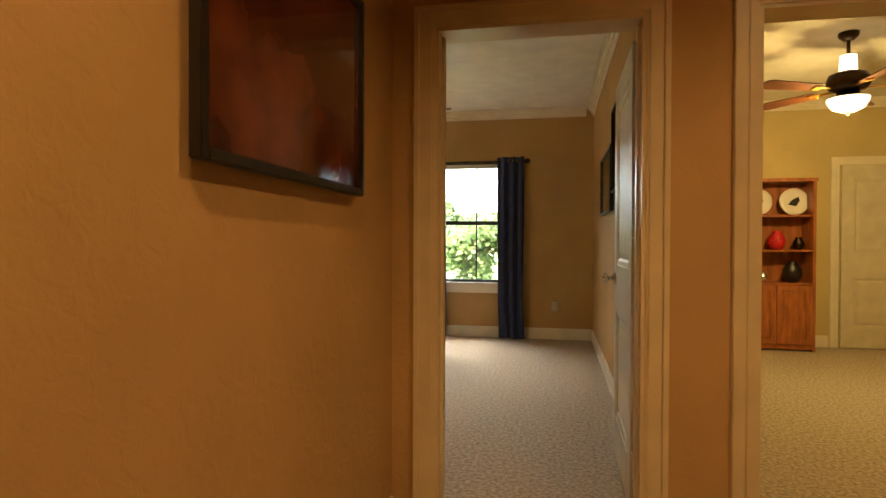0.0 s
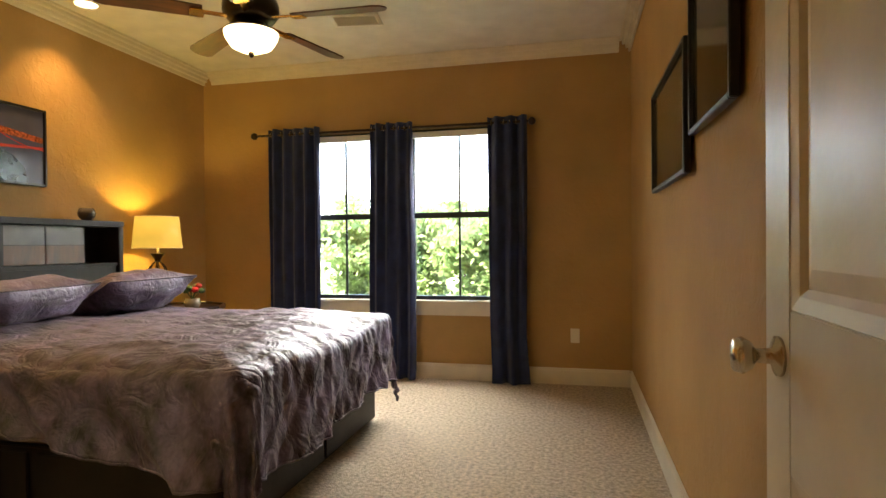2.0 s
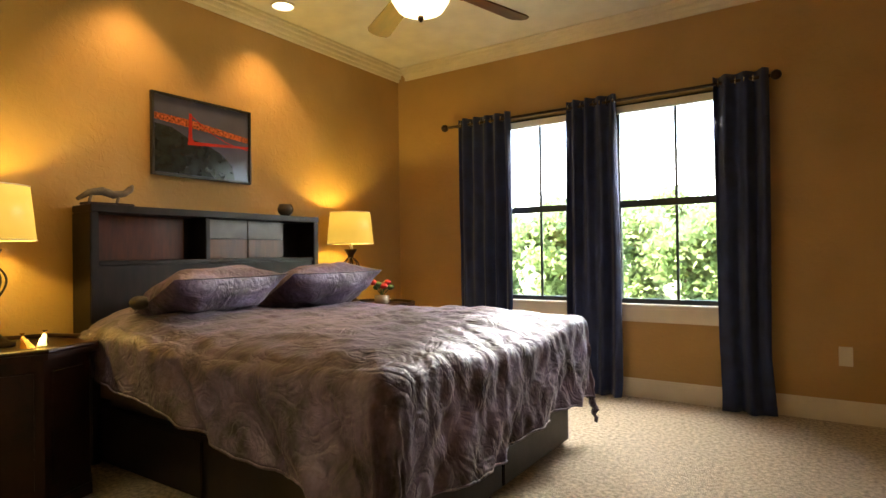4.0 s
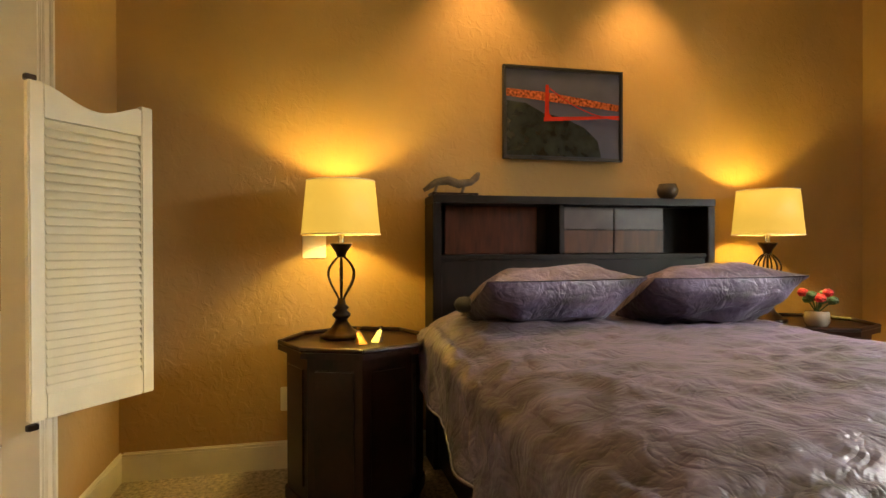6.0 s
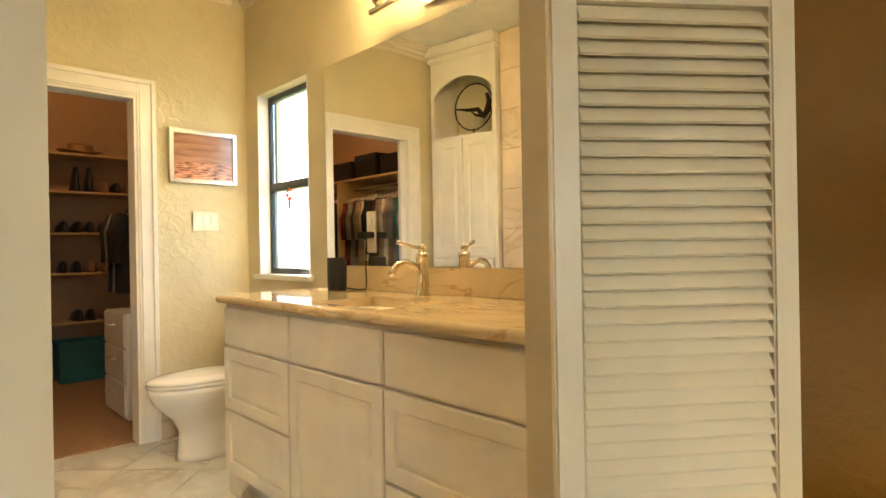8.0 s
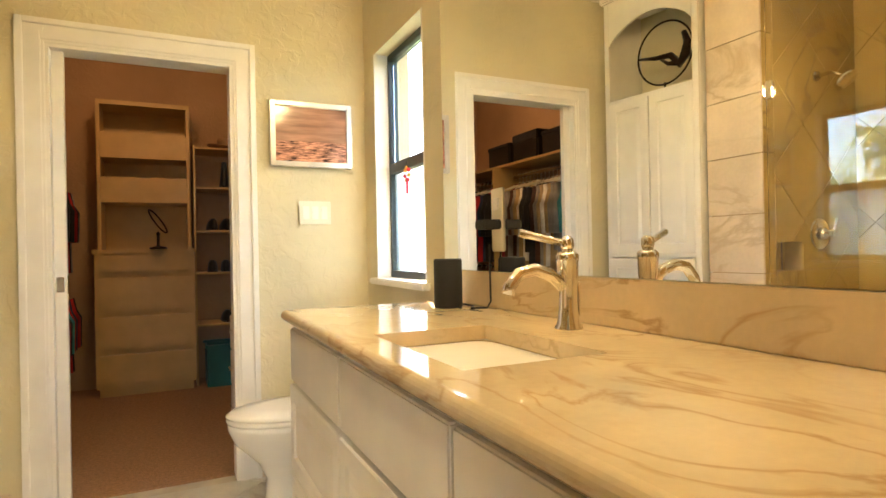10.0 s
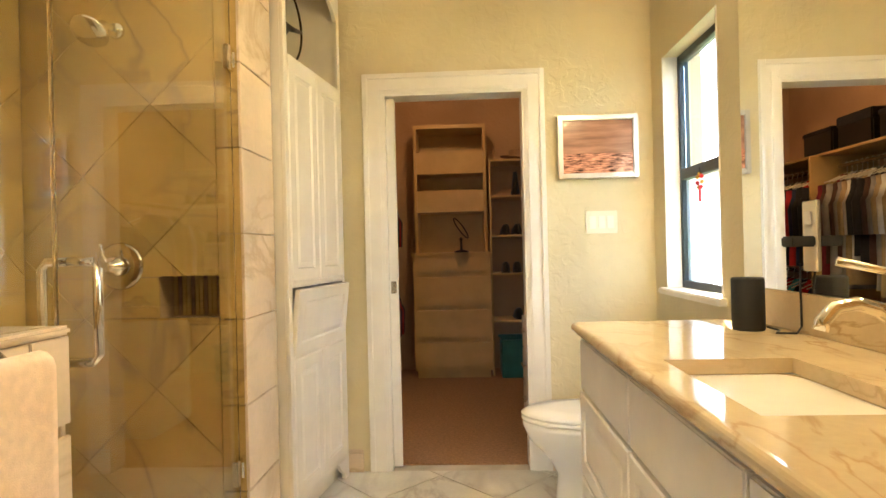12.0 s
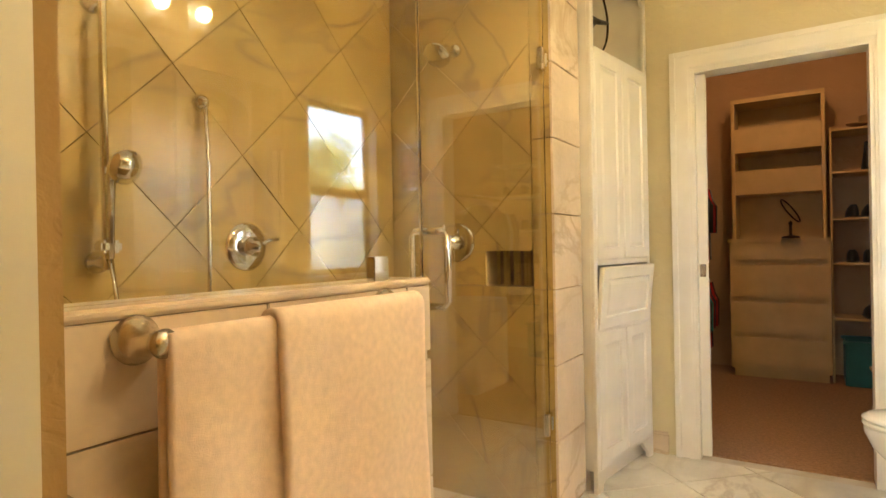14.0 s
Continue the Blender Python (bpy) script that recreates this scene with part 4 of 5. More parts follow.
# ---------- ceiling fans ----------
def fan(x, y, turn):
    f = thing("ceiling_fan", "bronze ceiling fan with walnut blades and lit glass bowl", "ceiling fan", pose(x, y, H, 0, 0, turn), "ceiling fans")
    part("canopy", lathe([(0, 0), (0.07, -0.001), (0.068, -0.03), (0.035, -0.06), (0, -0.06)], 28), M_BRONZE, f, smooth=True)
    part("downrod", tube([(0, 0, -0.05), (0, 0, -0.26)], 0.013, 12), M_BRONZE, f)
    part("uplight", lathe([(0, -0.17), (0.055, -0.175), (0.060, -0.285), (0.055, -0.30), (0, -0.30)], 24), M_BOWL, f, "lit frosted glass uplight", smooth=True)
    part("motor", lathe([(0, -0.29), (0.06, -0.295), (0.13, -0.32), (0.145, -0.36), (0.145, -0.40), (0.12, -0.435), (0.07, -0.45), (0, -0.45)], 36), M_BRONZE, f, smooth=True)
    part("fitter", lathe([(0, -0.45), (0.075, -0.45), (0.075, -0.48), (0.13, -0.49), (0.135, -0.50), (0, -0.50)], 32), M_BRONZE, f, smooth=True)
    part("bowl", lathe([(0, -0.498), (0.140, -0.502), (0.135, -0.53), (0.105, -0.575), (0.05, -0.60), (0, -0.603)], 36), M_BOWL, f, "lit frosted glass bowl", smooth=True)
    part("finial", lathe([(0, -0.598), (0.014, -0.60), (0.016, -0.615), (0.006, -0.63), (0, -0.632)], 14), M_BRONZE, f, smooth=True)
    for k in range(5):
        a = 72 * k
        outline = []
        for i in range(9):
            outline.append((0.24 + 0.44 * i / 8, -(0.05 + 0.018 * i / 8)))
        outline += [(0.715, -0.055), (0.735, -0.02), (0.735, 0.02), (0.715, 0.055)]
        for i in range(8, -1, -1):
            outline.append((0.24 + 0.44 * i / 8, 0.05 + 0.018 * i / 8))
        b = part("blade", prism(outline, 0.008, lambda u, v, d: (u, v, d)), M_BLADE, f)
        b.matrix_local = pose(0, 0, -0.43, 0, 0, a) @ pose(0, 0, 0, 12)
        arm = part("blade_arm", boxes([(0.10, -0.016, 0, 0.24, 0.016, 0.008), (0.23, -0.035, -0.009, 0.30, 0.035, -0.002)], 0.003), M_GOLD, f, "antique brass blade arm")
        arm.matrix_local = pose(0, 0, -0.432, 0, 0, a) @ pose(0, 0, 0, 12)
    return f


fan(-1.42, 5.42, 3)
fan(2.42, 5.35, 56)


# ---------- doors ----------
def knob(parent, x, z, y, out, material=M_NICKEL):
    k = part("knob", lathe([(0, 0), (0.032, 0), (0.032, 0.006), (0.013, 0.012), (0.011, 0.035), (0.022, 0.042), (0.030, 0.055), (0.026, 0.068), (0, 0.072)], 24), material, parent, smooth=True)
    k.matrix_local = pose(x, y, z, 90 if out < 0 else -90)
    return k


def panel_leaf(name, label, m, w, h, t, knob_x, two=True):
    """A moulded two-panel door leaf from local x 0 to w, thickness along y."""
    d = thing(name, label, "door", m)
    d["kind"] = "structure"
    st, lock0, lock1 = 0.115, 0.79, 1.04
    part("leaf", boxes([(0, 0, 0, st, t, h), (w - st, 0, 0, w, t, h), (st, 0, 0, w - st, t, 0.22), (st, 0, lock0, w - st, t, lock1), (st, 0, h - 0.13, w - st, t, h)], 0.002), M_DOOR, d)
    for z0, z1 in ((0.22, lock0), (lock1, h - 0.13)):
        bm = box(st - 0.001, 0.010, z0 - 0.001, w - st + 0.001, t - 0.010, z1 + 0.001)
        for sgn in (-1, 1):
            f = min(bm.faces, key=lambda q: sgn * -q.calc_center_median().y)
            for th, dp in ((0.002, 0.008), (0.022, -0.004), (0.012, -0.008), (0.03, 0.007)):
                bmesh.ops.inset_region(bm, faces=[f], thickness=th, depth=dp, use_even_offset=True)
        part("panel", bm, M_DOOR, d)
    knob(d, knob_x, 0.962, 0, -1)
    knob(d, knob_x, 0.962, t, 1)
    return d


dr = panel_leaf("door_1", "cream two-panel bedroom door standing open", pose(0.555, 3.78, 0.012, 0, 0, -90.7), 0.785, 2.01, 0.036, 0.07)
for z in (0.22, 1.13, 1.85):
    hg = part("hinge", boxes([(0.787, 0.004, z - 0.05, 0.875, 0.007, z + 0.05)], 0.001), M_HTRIM, dr, "painted-over butt hinge")
    part("barrel", tube([(0.830, 0.0, z - 0.052), (0.830, 0.0, z + 0.052)], 0.006, 10), M_HTRIM, hg, smooth=True)
st = setting("trim_strike_plate", box(-0.2365, 2.825, 0.955, -0.233, 2.850, 1.015, 0.001), M_NICKEL, "nickel strike plate on the jamb")
panel_leaf("door_2", "cream two-panel closet door, shut", pose(3.35, 7.53, 0.01), 0.80, 2.03, 0.036, 0.73)
casing_y("trim_far_casing", 3.34, 4.16, 2.05, 7.575, -1)

# far room bookcase
bc = thing("bookcase", "red oak bookcase with display shelves and doors", "bookcase", pose(2.20, 7.555, 0))
panels("carcass_board", [(0, -0.32, 0, 0.03, 0, 1.87), (0.75, -0.32, 0, 0.78, 0, 1.87), (0.03, -0.02, 0.05, 0.75, 0, 1.84), (-0.01, -0.335, 1.84, 0.79, 0, 1.875), (0.03, -0.31, 0.02, 0.75, -0.02, 0.07)], M_OAK, bc)
for z in (0.74, 1.10, 1.48):
    part("shelf", box(0.031, -0.31, z - 0.022, 0.749, -0.021, z, 0.003), M_OAK, bc)
for k in range(2):
    o = part("cupboard_door", panel_door(0.352, 0.64, 0.018, 0.05), M_OAK, bc)
    o.matrix_local = pose(0.036 + 0.357 * k, -0.328, 0.075)
for x in (0.25, 0.62):
    pl = thing("display_plate", "round white plate with a dark painted motif", "plate", pose(2.20 + x, 7.40, 1.48, -8))
    o = part("dish", lathe([(0, 0), (0.10, 0.002), (0.15, 0.016), (0.15, 0.02), (0.10, 0.008), (0, 0.006)], 32), M_PORC, pl, smooth=True)
    o.matrix_local = pose(0, 0, 0.152, 90)
    part("motif", prism([(-0.06, 0.12), (-0.02, 0.17), (0.05, 0.21), (0.06, 0.16), (0.02, 0.10)], 0.002, lambda u, v, d: (u, -0.010 + d, v)), M_BLACK, pl)
for x, z, m, nm, r in ((0.22, 1.10, M_OAK, "wooden box", 0.07), (0.44, 1.10, M_RED, "red framed photo", 0.09), (0.60, 0.74, M_SOLE, "dark ceramic vase", 0.10), (0.3, 0.74, M_SILVER, "silver ornament", 0.05), (0.66, 1.10, M_BRONZE, "bronze ornament", 0.06)):
    o = thing("shelf_ornament", nm + " on the bookcase shelf", "ornament", pose(2.20 + x, 7.38, z), "shelf ornaments")
    part("body", lathe([(0, 0), (r * 0.6, 0), (r, r * 0.8), (r * 0.9, r * 1.5), (r * 0.5, r * 2.1), (r * 0.55, r * 2.3), (0, r * 2.3)], 18), m, o, smooth=True)


# ---------- saloon doors ----------
def louvre_door(m, label):
    d = thing("saloon_door", label, "louvered door", m, "saloon doors")
    W, Z0, Z1, T = 0.455, 0.528, 1.630, 0.026
    for x0, x1 in ((0, 0.05), (W - 0.05, W)):
        part("stile", box(x0, 0, Z0, x1, T, Z1, 0.004), M_LOUVRE, d)
    top = [(0.05, Z1 - 0.115), (W - 0.05, Z1 - 0.115), (W - 0.05, Z1 - 0.004)]
    for i in range(21):
        f = 1 - i / 20
        top.append((0.05 + (W - 0.10) * f, Z1 - 0.030 - 0.030 * math.cos(math.pi * 1.6 * f - 2.6) * (1 if f < 0.98 else 0.6)))
    part("top_rail", prism(top, T, lambda u, v, e: (u, e, v)), M_LOUVRE, d)
    part("bottom_rail", box(0.05, 0, Z0, W - 0.05, T, Z0 + 0.085, 0.004), M_LOUVRE, d)
    n = 31
    step = (Z1 - 0.115 - Z0 - 0.085) / n
    first = None
    for k in range(n):
        if first is None:
            o = part("slat", box(0.052, -0.003, -0.023, W - 0.052, 0.003, 0.023, 0.002), M_LOUVRE, d)
            first = o
        else:
            o = new("slat", first.data)
            o.parent = d
        o.matrix_local = pose(0, T / 2, Z0 + 0.085 + step * (k + 0.5), -32)
    for z in (Z0 - 0.02, Z1 + 0.005):
        part("pivot_hinge", boxes([(-0.004, 0.004, z - 0.008, 0.03, 0.024, z + 0.012)], 0.002), M_BRONZE, d, "dark bronze pivot hinge")
    return d


louvre_door(pose(-2.340, 3.210, 0, 0, 0, 143), "cream louvered saloon door swung open")
louvre_door(pose(-1.612, 3.25, 0, 0, 0, 14), "cream louvered saloon door folded against the wall")


# ---------- vanity ----------
def vanity():
    v = thing("vanity_cabinet", "white raised-panel vanity cabinet with drawers", "cabinet", pose(-2.61, 0, 0))
    part("body", boxes([(-0.575, 1.215, 0.10, 0, 3.11, 0.865), (-0.575, 1.26, 0, -0.07, 3.11, 0.10)], 0.002), M_WHITE, v)
    part("foot", prism([(1.215, 0.10), (1.215, 0.0), (1.30, 0.0), (1.315, 0.03), (1.36, 0.06), (1.42, 0.10)], 0.02, lambda u, w, e: (-0.02 + e, u, w)), M_WHITE, v)

    def front(nm, y0, y1, z0, z1, raised=True):
        g = 0.006
        w, h = y1 - y0 - 2 * g, z1 - z0 - 2 * g
        o = part(nm, panel_door(w, h, 0.018, 0.045) if raised else box(0, 0, 0, w, 0.018, h, 0.004), M_WHITE, v)
        o.matrix_local = pose(0.0185, y0 + g, z0 + g, 0, 0, 90)

    for y0, y1 in ((1.23, 1.82), (1.82, 2.40), (2.40, 3.06)):
        front("drawer_front", y0, y1, 0.675, 0.855, False)
    for y0, y1 in ((1.23, 1.82), (2.40, 3.06)):
        front("drawer_front", y0, y1, 0.39, 0.675)
        front("drawer_front", y0, y1, 0.11, 0.39)
    front("door", 1.82, 2.40, 0.11, 0.675)
    c = thing("vanity_counter", "polished cream marble counter with undermount basin", "counter", pose(0, 0, 0))
    bm = bmesh.new()
    ox, oy, ix, iy = (-3.186, -2.60), (1.195, 3.112), (-2.945, -2.655), (1.88, 2.32)
    lay = []
    for z in (0.868, 0.902):
        o4 = [bm.verts.new((x, y, z)) for x, y in ((ox[0], oy[0]), (ox[1], oy[0]), (ox[1], oy[1]), (ox[0], oy[1]))]
        i4 = [bm.verts.new((x, y, z)) for x, y in ((ix[0], iy[0]), (ix[1], iy[0]), (ix[1], iy[1]), (ix[0], iy[1]))]
        lay.append((o4, i4))
    for k in range(4):
        n = (k + 1) % 4
        for o4, i4 in lay:
            bm.faces.new((o4[k], o4[n], i4[n], i4[k]))
        bm.faces.new((lay[0][0][k], lay[0][0][n], lay[1][0][n], lay[1][0][k]))
        bm.faces.new((lay[0][1][k], lay[0][1][n], lay[1][1][n], lay[1][1][k]))
    part("slab", bm, M_COUNTER, c)
    nose = [(-2.60, 0.866), (-2.588, 0.866)] + [(-2.588 + 0.018 * math.sin(math.pi * i / 10), 0.884 - 0.018 * math.cos(math.pi * i / 10)) for i in range(1, 10)] + [(-2.588, 0.902), (-2.60, 0.902)]
    part("bullnose_edge", prism(nose, 1.917, lambda u, v, e: (u, 1.195 + e, v)), M_COUNTER, c)
    part("backsplash", box(-3.188, 1.195, 0.902, -3.166, 3.112, 1.015, 0.003), M_COUNTER, c)
    bm = bmesh.new()
    rows = []
    for s, z in ((1.0, 0.868), (0.97, 0.82), (0.88, 0.765), (0.6, 0.745), (0.05, 0.740)):
        ring = []
        for k in range(40):
            a = 2 * math.pi * k / 40
            e = 0.28
            cx = abs(math.cos(a)) ** e * (1 if math.cos(a) > 0 else -1)
            cy = abs(math.sin(a)) ** e * (1 if math.sin(a) > 0 else -1)
            ring.append(bm.verts.new((-2.80 + 0.148 * s * cx, 2.10 + 0.225 * s * cy, z)))
        rows.append(ring)
    for a, b in zip(rows, rows[1:]):
        for k in range(40):
            bm.faces.new((a[k], a[(k + 1) % 40], b[(k + 1) % 40], b[k]))
    part("basin", bm, mat("biscuit_porcelain", (0.47, 0.36, 0.20), 0.1, var=0.02), c, "biscuit porcelain undermount basin", smooth=True)
    part("drain", lathe([(0, 0.741), (0.022, 0.741), (0.022, 0.745), (0, 0.745)], 20, -2.80, 2.10), M_CHROME, c)


vanity()
fa = thing("faucet", "polished nickel single-lever basin faucet", "faucet", pose(-3.06, 2.06, 0.902))
part("base", lathe([(0, 0), (0.032, 0), (0.032, 0.006), (0.026, 0.016), (0.021, 0.05), (0.020, 0.09), (0.024, 0.12), (0.0245, 0.155), (0.026, 0.158), (0.026, 0.170), (0.018, 0.178), (0, 0.178)], 28), M_CHROME, fa, smooth=True)
part("spout", tube([(0.015, 0, 0.10), (0.05, 0, 0.128), (0.09, 0, 0.140), (0.13, 0, 0.132), (0.155, 0, 0.105), (0.160, 0, 0.088)], [0.015, 0.015, 0.0145, 0.014, 0.014, 0.0145], 14), M_CHROME, fa, smooth=True)
part("finial", lathe([(0, 0.178), (0.012, 0.178), (0.016, 0.19), (0.015, 0.205), (0.008, 0.213), (0, 0.214)], 18), M_CHROME, fa, smooth=True)
part("lever", tube([(0, 0, 0.195), (0.04, -0.015, 0.205), (0.10, -0.04, 0.222)], [0.008, 0.008, 0.010], 10), M_CHROME, fa, smooth=True)
part("pull_rod", tube([(-0.03, 0, 0.03), (-0.03, 0, 0.10), (-0.03, 0, 0.108)], [0.003, 0.003, 0.006], 8), M_CHROME, fa)
sp = thing("speaker", "black cylindrical wireless speaker on the counter", "speaker", pose(-3.06, 1.44, 0.902))
part("body", lathe([(0, 0), (0.044, 0), (0.046, 0.006), (0.046, 0.152), (0.043, 0.158), (0, 0.158)], 32), M_SPEAK, sp, smooth=True)
part("cord", tube([(-0.045, 0.02, 0.01), (-0.06, 0.06, 0.005), (-0.03, 0.10, 0.004), (-0.07, 0.13, 0.006), (-0.10, 0.10, 0.02), (-0.105, 0.09, 0.12), (-0.10, 0.10, 0.2)], 0.003, 6), M_RUBBER, sp)
ou = wall_plate("wall_outlet", "mirrored outlet plate with a black plug-in charger", pose(-3.183, 1.56, 1.18, 0, 0, 90), 0.072, 0.20, ())
part("plug", box(-0.03, -0.07, -0.03, 0.03, -0.006, 0.0, 0.004), M_SPEAK, ou)
part("socket", box(-0.017, -0.012, 0.03, 0.017, -0.006, 0.07, 0.003), M_WHITE, ou)
mi = thing("wall_mirror", "large frameless wall mirror above the vanity", "mirror", pose(0, 0, 0))
part("glass", box(-3.188, 1.165, 1.017, -3.182, 3.085, 2.065), M_MIRROR, mi)
vl = thing("vanity_light", "four-glass brass vanity light bar, lit", "light", pose(-3.19, 2.05, 2.18))
part("back_plate", box(0, -0.09, -0.045, 0.018, 0.09, 0.045, 0.004), M_NICKEL, vl)
part("bar", box(0.07, -0.38, -0.012, 0.09, 0.38, 0.012, 0.004), M_NICKEL, vl)
part("arm", tube([(0.01, 0, 0), (0.08, 0, 0)], 0.010, 10), M_NICKEL, vl)
for k in range(4):
    y = -0.315 + 0.21 * k
    part("cup", lathe([(0, 0.01), (0.012, 0.012), (0.028, 0.03), (0.030, 0.05), (0, 0.05)], 20, 0.08, y), M_NICKEL, vl, smooth=True)
    part("glass_shade", lathe([(0, 0.05), (0.042, 0.05), (0.042, 0.17), (0.036, 0.17), (0.036, 0.06), (0, 0.06)], 24, 0.08, y), M_TUBE, vl, "glowing frosted glass cylinder", smooth=True)


# ---------- toilet ----------
def toilet():
    t = thing("toilet", "white porcelain two-piece toilet with closed lid", "toilet", pose(-3.17, 0.62, 0))

    def loft(rings, n=36):
        bm = bmesh.new()
        rr = []
        for cx, a, b, z, back in rings:
            row = []
            for k in range(n):
                th = 2 * math.pi * k / n
                c = math.cos(th)
                x = cx + (a if c > 0 else back) * c
                row.append(bm.verts.new((x, b * math.sin(th), z)))
            rr.append(row)
        for p, q in zip(rr, rr[1:]):
            for k in range(n):
                bm.faces.new((p[k], p[(k + 1) % n], q[(k + 1) % n], q[k]))
        bm.faces.new(rr[0])
        bm.faces.new(rr[-1])
        return bm

    part("pedestal", loft([(0.36, 0.235, 0.115, 0.0, 0.26), (0.36, 0.225, 0.105, 0.03, 0.25), (0.36, 0.215, 0.10, 0.15, 0.24), (0.37, 0.24, 0.115, 0.22, 0.24), (0.40, 0.30, 0.165, 0.31, 0.22), (0.41, 0.315, 0.182, 0.37, 0.22), (0.41, 0.315, 0.182, 0.395, 0.22)]), M_PORC, t, smooth=True)
    part("seat", loft([(0.41, 0.318, 0.185, 0.396, 0.20), (0.41, 0.322, 0.188, 0.405, 0.20), (0.41, 0.318, 0.185, 0.415, 0.20)]), M_PORC, t, smooth=True)
    part("lid", loft([(0.41, 0.320, 0.186, 0.418, 0.20), (0.41, 0.322, 0.188, 0.428, 0.20), (0.41, 0.30, 0.17, 0.440, 0.19), (0.40, 0.2, 0.11, 0.446, 0.15)]), M_PORC, t, smooth=True)
    part("tank", box(0.0, -0.205, 0.37, 0.19, 0.205, 0.70, 0.02), M_PORC, t, smooth=False)
    part("tank_lid", box(-0.005, -0.215, 0.70, 0.20, 0.215, 0.735, 0.010), M_PORC, t)
    part("flush_lever", tube([(0.19, -0.15, 0.64), (0.215, -0.15, 0.64), (0.22, -0.08, 0.635)], 0.006, 8), M_CHROME, t)


toilet()


# ---------- linen cabinet ----------
def linen():
    c = thing("linen_cabinet", "white built-in linen cabinet with arched display niche", "cabinet", pose(-1.55, 0.24, 0, 0, 0, -8.4))
    W, D, TOP = 0.645, 0.35, 2.64
    panels("carcass_panel", [(0, 0, 0.10, D, 0.02, TOP), (0, W - 0.02, 0.10, D, W, TOP), (D - 0.015, 0.02, 0.10, D, W - 0.02, TOP), (0, 0.02, 0.10, D - 0.015, W - 0.02, 0.12), (0, 0.02, 1.985, D - 0.015, W - 0.02, 2.005), (0, 0.02, TOP - 0.02, D - 0.015, W - 0.02, TOP)], M_WHITE, c, 0.0)
    part("niche_back", box(D - 0.019, 0.021, 2.006, D - 0.0155, W - 0.021, TOP - 0.021), M_BATH, c, "cream painted niche back")
    part("face_frame", boxes([(-0.018, 0, 0.10, 0, 0.035, TOP), (-0.018, W - 0.035, 0.10, 0, W, TOP), (-0.018, 0.035, 0.10, 0, W - 0.035, 0.13), (-0.018, 0.035, 1.985, 0, W - 0.035, 2.01), (-0.018, 0.035, 1.02, 0, W - 0.035, 1.05), (-0.018, 0.035, 0.705, 0, W - 0.035, 0.73)], 0.002), M_WHITE, c)
    arch = [(0.035, TOP), (0.035, 2.36)]
    for i in range(17):
        f = i / 16
        arch.append((0.035 + (W - 0.07) * f, 2.36 + 0.13 * math.sin(math.pi * f) ** 0.7))
    arch += [(W - 0.035, TOP)]
    part("arch_panel", prism(arch, 0.018, lambda u, v, e: (-0.018 + e, u, v)), M_WHITE, c)
    for k in range(2):
        for z0, z1 in ((1.045, 1.99), (0.125, 0.715)):
            o = part("door", panel_door(0.288, z1 - z0, 0.018, 0.05), M_WHITE, c)
            o.matrix_local = pose(-0.019, 0.03 + 0.296 * k + 0.288, z0, 0, 0, -90)
    o = part("tilt_drawer", panel_door(0.585, 0.285, 0.018, 0.05), M_WHITE, c)
    o.matrix_local = pose(-0.022, 0.03 + 0.585, 0.728, 0, 0, -90) @ pose(0, 0, 0, 6)
    for y0, s in ((0, 1), (W, -1)):
        part("foot", prism([(y0, 0.10), (y0, 0), (y0 + s * 0.05, 0), (y0 + s * 0.06, 0.03), (y0 + s * 0.10, 0.06), (y0 + s * 0.14, 0.10)], 0.02, lambda u, v, e: (-0.018 + e, u, v)), M_WHITE, c)
    part("crown", boxes([(-0.04, -0.02, TOP, D, W + 0.01, TOP + 0.05), (-0.07, -0.03, TOP + 0.05, D, W + 0.01, TOP + 0.135)], 0.01), M_WHITE, c)
    part("plinth_back", box(0.03, 0.02, 0, D, W - 0.02, 0.099), M_WHITE, c)


linen()
bm = tube([(0, 0.19 * math.cos(2 * math.pi * k / 40), 0.255 + 0.19 * math.sin(2 * math.pi * k / 40)) for k in range(40)], 0.006, 8, True)
add_tube(bm, [(0.01, 0.17, 0.26), (0.01, 0.05, 0.235), (0.01, -0.05, 0.225), (0.01, -0.11, 0.16), (0.01, -0.15, 0.21), (0.01, -0.16, 0.28), (0.01, -0.14, 0.34)], [0.008, 0.014, 0.02, 0.026, 0.03, 0.022, 0.016], 10)
add_tube(bm, [(0.01, 0.02, 0.22), (0.01, -0.03, 0.18), (0.01, -0.09, 0.17)], [0.008, 0.012, 0.018], 8)
add_box(bm, -0.04, -0.10, 0, 0.04, 0.10, 0.02, 0.003)
add_tube(bm, [(0, 0, 0.02), (0, 0, 0.075)], 0.007, 8)
sc = tagged(part("ring_sculpture", bm, M_BRONZE, None, "", True), "bronze sculpture of a curved form inside a ring", "sculpture")
sc.matrix_world = pose(-1.38, 0.56, 2.006, 0, 0, 172)


# ---------- shower ----------
pw = setting("wall_pony", boxes([(-1.405, 2.115, 0, -1.28, 3.078, 1.015)]), M_GROUT, "tiled half wall of the shower")
part("cap", box(-1.420, 2.097, 1.015, -1.262, 3.078, 1.034, 0.006), M_PONY, pw)
part("tile", box(-1.416, 2.10, 0.84, -1.405, 2.20, 1.013, 0.002), M_PONY, pw)
for y0, y1 in ((2.204, 2.643), (2.647, 3.074)):
    part("tile", box(-1.416, y0, 0.84, -1.405, y1, 1.013, 0.002), M_PONY, pw)
for z0, z1 in ((0.004, 0.50), (0.504, 0.816)):
    part("tile", box(-1.416, 2.10, z0, -1.405, 2.24, z1, 0.002), M_PONY, pw)
